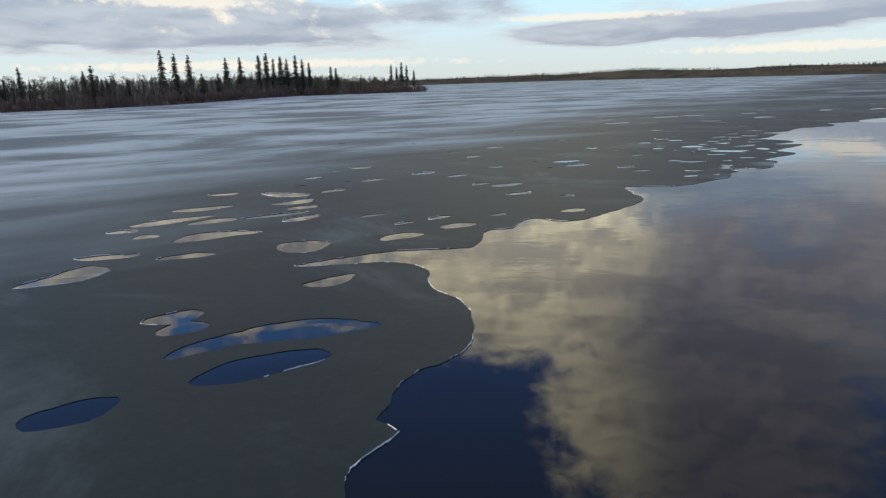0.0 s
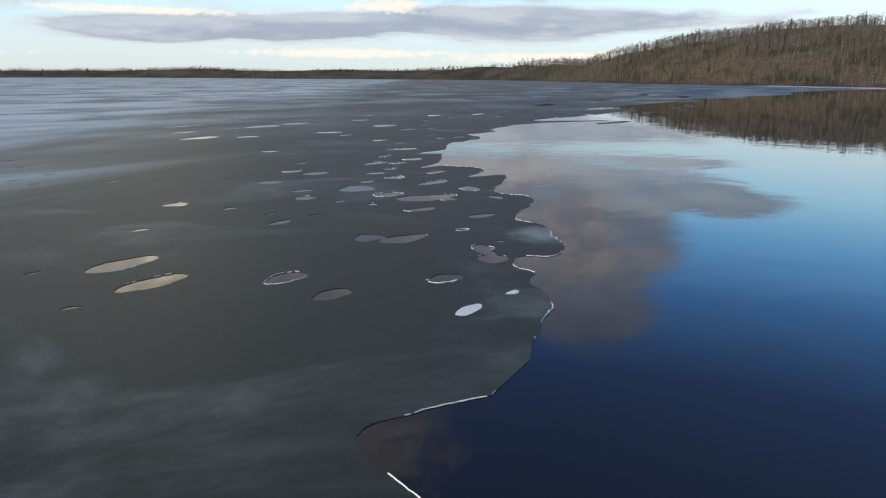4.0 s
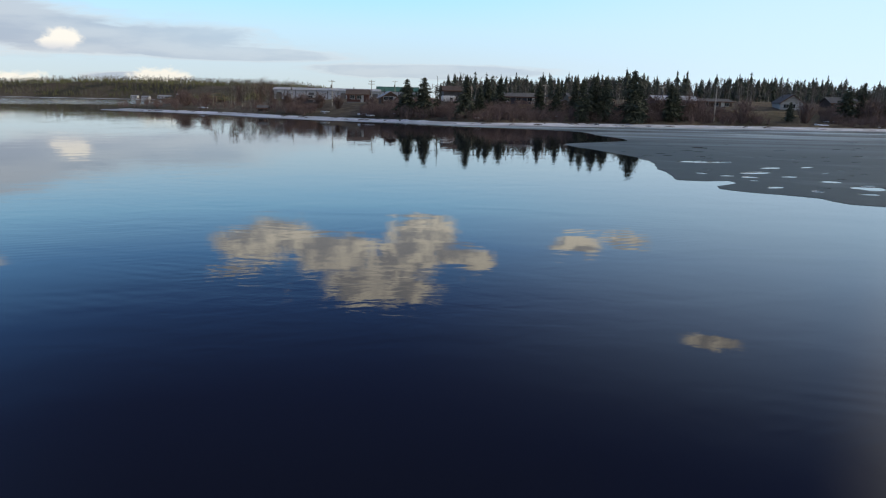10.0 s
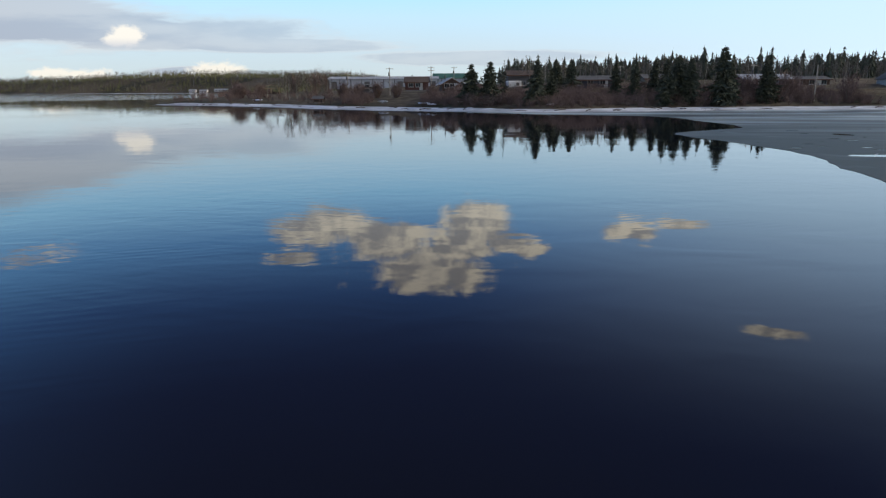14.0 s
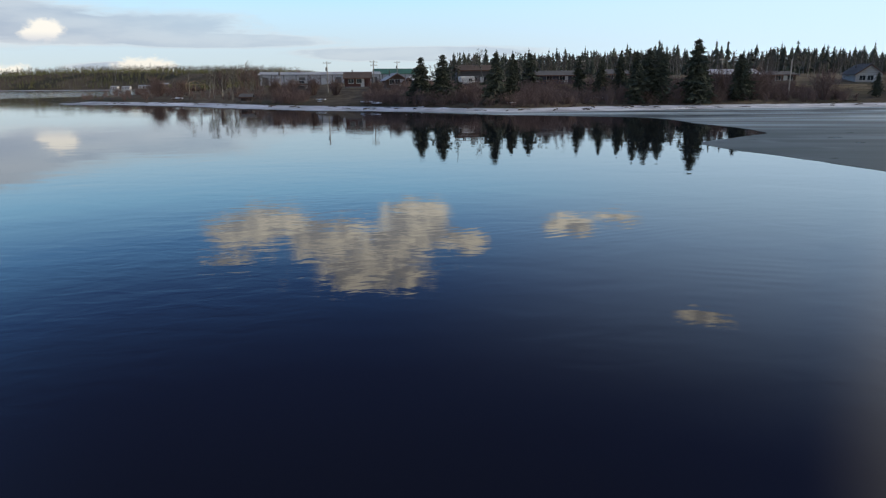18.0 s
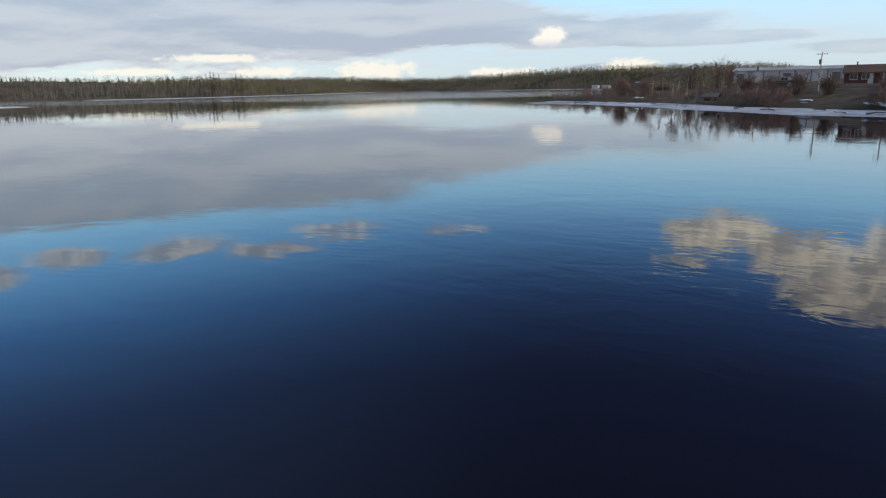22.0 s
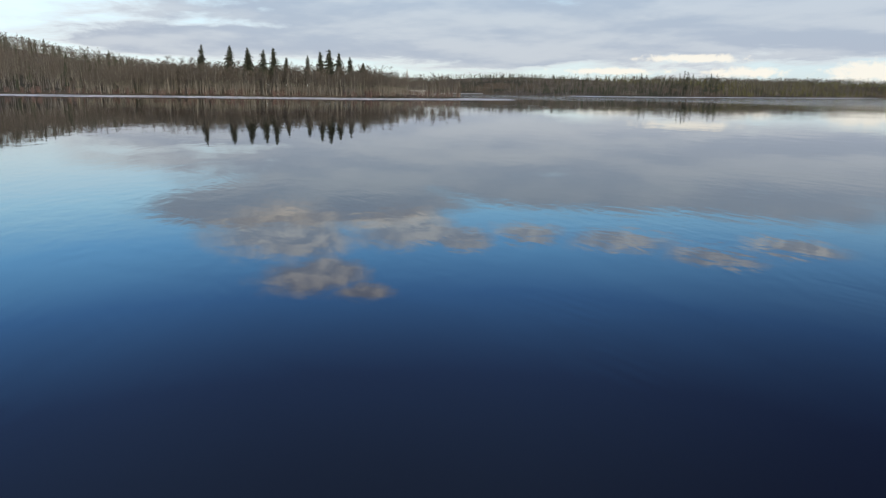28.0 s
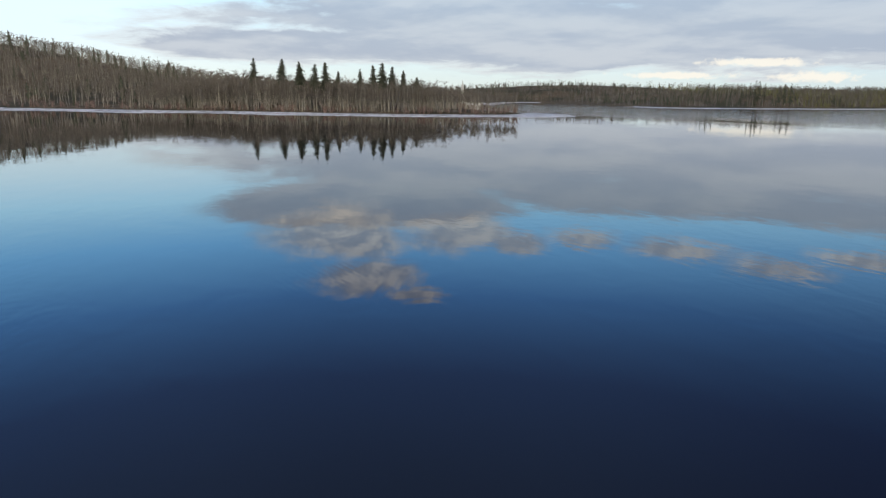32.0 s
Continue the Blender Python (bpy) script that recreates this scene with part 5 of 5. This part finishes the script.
long_hall("green_roofed_hall", 29, -296, 20, 14, 4.0, 2.2, 6, W_HALL, M_ROOFGREEN, "hall with a dark green metal roof far behind", 5.0)


def utility_pole(x, y, top, arms=1):
    z0 = ground_at(x, y) - 0.3
    root = tagged(new("utility_pole"), "weathered wooden utility pole with a crossarm", "utility pole", "utility poles")
    root.matrix_basis = pose(x, y, z0, 0, 0, 20)
    h = top - z0
    part("pole", rod(0, 0, 0, h, 0.15, 0.10), M_POLE, root)
    for k in range(arms):
        z = h - 0.45 - 0.8 * k
        part("crossarm", box(2.0, 0.10, 0.12, 0, 0.12, z), M_POLE, root)
        for s in (-0.9, -0.35, 0.35, 0.9):
            part("insulator", rod(s, 0.12, z + 0.12, z + 0.32, 0.05, 0.04, 6), M_TRIM, root, "pale insulator")
    if arms == 1:
        part("transformer", rod(0.25, 0.2, h - 2.3, h - 1.4, 0.22, 0.22), M_ROOFGREY, root, "grey transformer can")


for x, y, top, arms in ((48.3, -165.2, 10.4, 1), (36.8, -168.1, 10.7, 2), (-51.7, -130.4, 9.4, 0), (-12, -150, 10.1, 1), (-42.3, -142, 10.0, 1), (8.4, -152, 9.5, 0), (30, -215, 12, 1), (66, -205, 10, 1)):
    utility_pole(x, y, top, arms)


def gazebo(x, y):
    z0 = ground_at(x, y)
    root = tagged(new("garden_shelter"), "small open brown wooden shelter on four posts", "shelter")
    root.matrix_basis = pose(x, y, z0, 0, 0, 5)
    for sx in (-1, 1):
        for sy in (-1, 1):
            part("post", box(0.14, 0.14, 2.0, sx * 1.0, sy * 1.0, 0), M_LOG, root)
    part("roof", prism([(-1.6, 2.0), (1.6, 2.0), (0, 2.8)], -1.5, 1.5), M_ROOFBROWN, root)
    part("bench", box(1.8, 0.4, 0.08, 0, -0.8, 0.45), M_LOG, root)


gazebo(-15, -141)


def trailer(x, y):
    z0 = ground_at(x, y)
    root = tagged(new("camper_trailer"), "small white camper trailer parked by the houses", "trailer")
    root.matrix_basis = pose(x, y, z0, 0, 0, 12)
    part("body", box(3.6, 2.0, 1.7, 0, 0, 0.45, 0.18), W_WHITE, root)
    for s in (-0.4, 0.4):
        bm = bmesh.new()
        bmesh.ops.create_cone(bm, cap_ends=True, segments=14, radius1=0.32, radius2=0.32, depth=0.2, matrix=Matrix.Translation((s, 0.95, 0.32)) @ Matrix.Rotation(radians(90), 4, "X"))
        part("wheel", bm, M_ROOFGREY, root, "dark wheel")
    window(root, -0.7, 1.1, 0.8, 0.5, 1.02)
    part("drawbar", box(1.0, 0.1, 0.1, 2.2, 0, 0.45), M_ROOFGREY, root)


trailer(15, -151)


def church(x, y):
    z0 = ground_at(x, y)
    root = tagged(new("church"), "small white wooden church with a thin pointed steeple", "church")
    root.matrix_basis = pose(x, y, z0)
    part("nave", prism([(-3, 0), (3, 0), (3, 4), (0, 6.4), (-3, 4)], -6, 6), W_WHITE, root)
    part("tower", box(1.9, 1.9, 10.0, 0, 6.5, 0), W_WHITE, root)
    part("spire", rod(0, 6.5, 10.0, 17.0, 1.2, 0.06, 4), M_TRIM, root, "pale pointed spire")
    for s in (-1, 1):
        bm = prism([(0, 6.45), (s * 3.4, 3.75), (s * 3.4, 3.95), (0, 6.65)], -6.3, 6.3)
        part("roof", bm, M_ROOFGREY, root)


church(474, -142)


def log_wall(x0, x1, y, n):
    root = tagged(new("log_retaining_wall"), "low terraced retaining wall of pale logs on the grassy bank", "retaining wall")
    z0 = ground_at((x0 + x1) / 2, y)
    root.matrix_basis = pose((x0 + x1) / 2, y, z0)
    ln = abs(x1 - x0)
    for k in range(n):
        bm = bmesh.new()
        bmesh.ops.create_cone(bm, cap_ends=True, segments=8, radius1=0.17, radius2=0.15, depth=ln * (1 - 0.05 * k), matrix=Matrix.Translation((0, -1.6 * (k // 2), 0.1 + 0.3 * k)) @ Matrix.Rotation(radians(90), 4, "Y"))
        part("log", bm, M_LOG, root)
    for k in range(int(ln / 2.5) + 1):
        part("stake", box(0.12, 0.12, 0.9, -ln / 2 + 0.3 + k * 2.5, 0.2, -0.2), M_LOG, root)


log_wall(-58, -80, -139, 5)
log_wall(-2, -16, -143, 4)

# drift logs and stones on the beach, and the last snow on the bank
rng = np.random.default_rng(33)
spots = scatter_land(rng, 9000, (-200, 130, -230, -85), -3.5, 5, (0.35, 1.1))
kinds = [join([(*limb((-1.1, 0, 0.35), (1.2, rng.normal(0, 0.4), 0.45), 0.10, 0.05, 5, (0, 0, 0.1), 2), 0)]) for _ in range(5)]
plant("driftwood", spots[::2], kinds, [M_BARK], "dark drift logs and branches lying on the snowy beach", "driftwood", rng)
stone = []
for k in range(5):
    bm = bmesh.new()
    bmesh.ops.create_icosphere(bm, subdivisions=1, radius=0.4)
    v = np.array([tuple(p.co * (1 + 0.3 * noise.noise(p.co * 2 + Vector((k * 3.0, 0, 0))))) for p in bm.verts]) * (1.3, 1.0, 0.7) + (0, 0, 0.35)
    f = np.array([[p.index for p in q.verts] for q in bm.faces])
    bm.free()
    stone.append((v, f, np.zeros(len(f), int)))
plant("beach_stones", spots[5::22], [(v * 0.5, f, ix) for v, f, ix in stone], [M_ROCK], "grey stones scattered along the beach", "stones", rng)
heaps_ = scatter_land(rng, 2600, (-200, 130, -230, -85), -6, 2, (0.5, 1.7))
plant("snow_heaps", heaps_[::3], [(v * (1.7, 1.0, 0.42), f, ix) for v, f, ix in stone], [M_SNOW], "low crusted snow heaps pushed up along the beach", "snow", rng)
patches = scatter_land(rng, 900, (-200, 120, -200, -90), 3, 16, (0.7, 2.2))
plant("snow_patches", patches[::7], [(v * (2.2, 1.2, 0.35), f, ix) for v, f, ix in stone], [M_SNOW], "last white snow patches on the bank", "snow", rng)


def bare_tree(x, y, h, seed, label):
    """A broad leafless tree: a short forked trunk under a dome of fine shoots."""
    rng = np.random.default_rng(seed)
    crown = willow(seed, h, 90, 0.05)
    forks = [(*limb((0, 0, -0.3), (math.cos(k * 2.1) * h * 0.16, math.sin(k * 2.1) * h * 0.16, h * 0.62), 0.02 * h, 0.03, 5, (0, 0, 0), 2), 0) for k in range(3)]
    root = tagged(new("bare_tree"), label, "tree", "village bare trees")
    root.matrix_basis = pose(x, y, ground_at(x, y))
    for n, m, (c, f, _) in (("trunk", M_ASPEN, join(forks)), ("crown", M_SHRUB, crown)):
        ob = new(n, fast_mesh(n, c, f, [m]))
        ob.parent = root


for k, (x, y, h) in enumerate(((97, -262, 8), (88, -262, 10), (82, -255, 9), (73, -238, 6), (64, -230, 6), (58, -170, 4.5), (52, -164, 4.5), (63, -176, 5), (46, -158, 4), (-45, -131, 7),
                               (-38, -134, 6), (-58, -128, 6.5), (-92, -128, 7), (-75, -129, 6), (36, -146, 4), (104, -210, 5), (96, -205, 5), (110, -225, 6))):
    bare_tree(x, y, h, 900 + k, "broad leafless reddish-brown tree on the village bank")
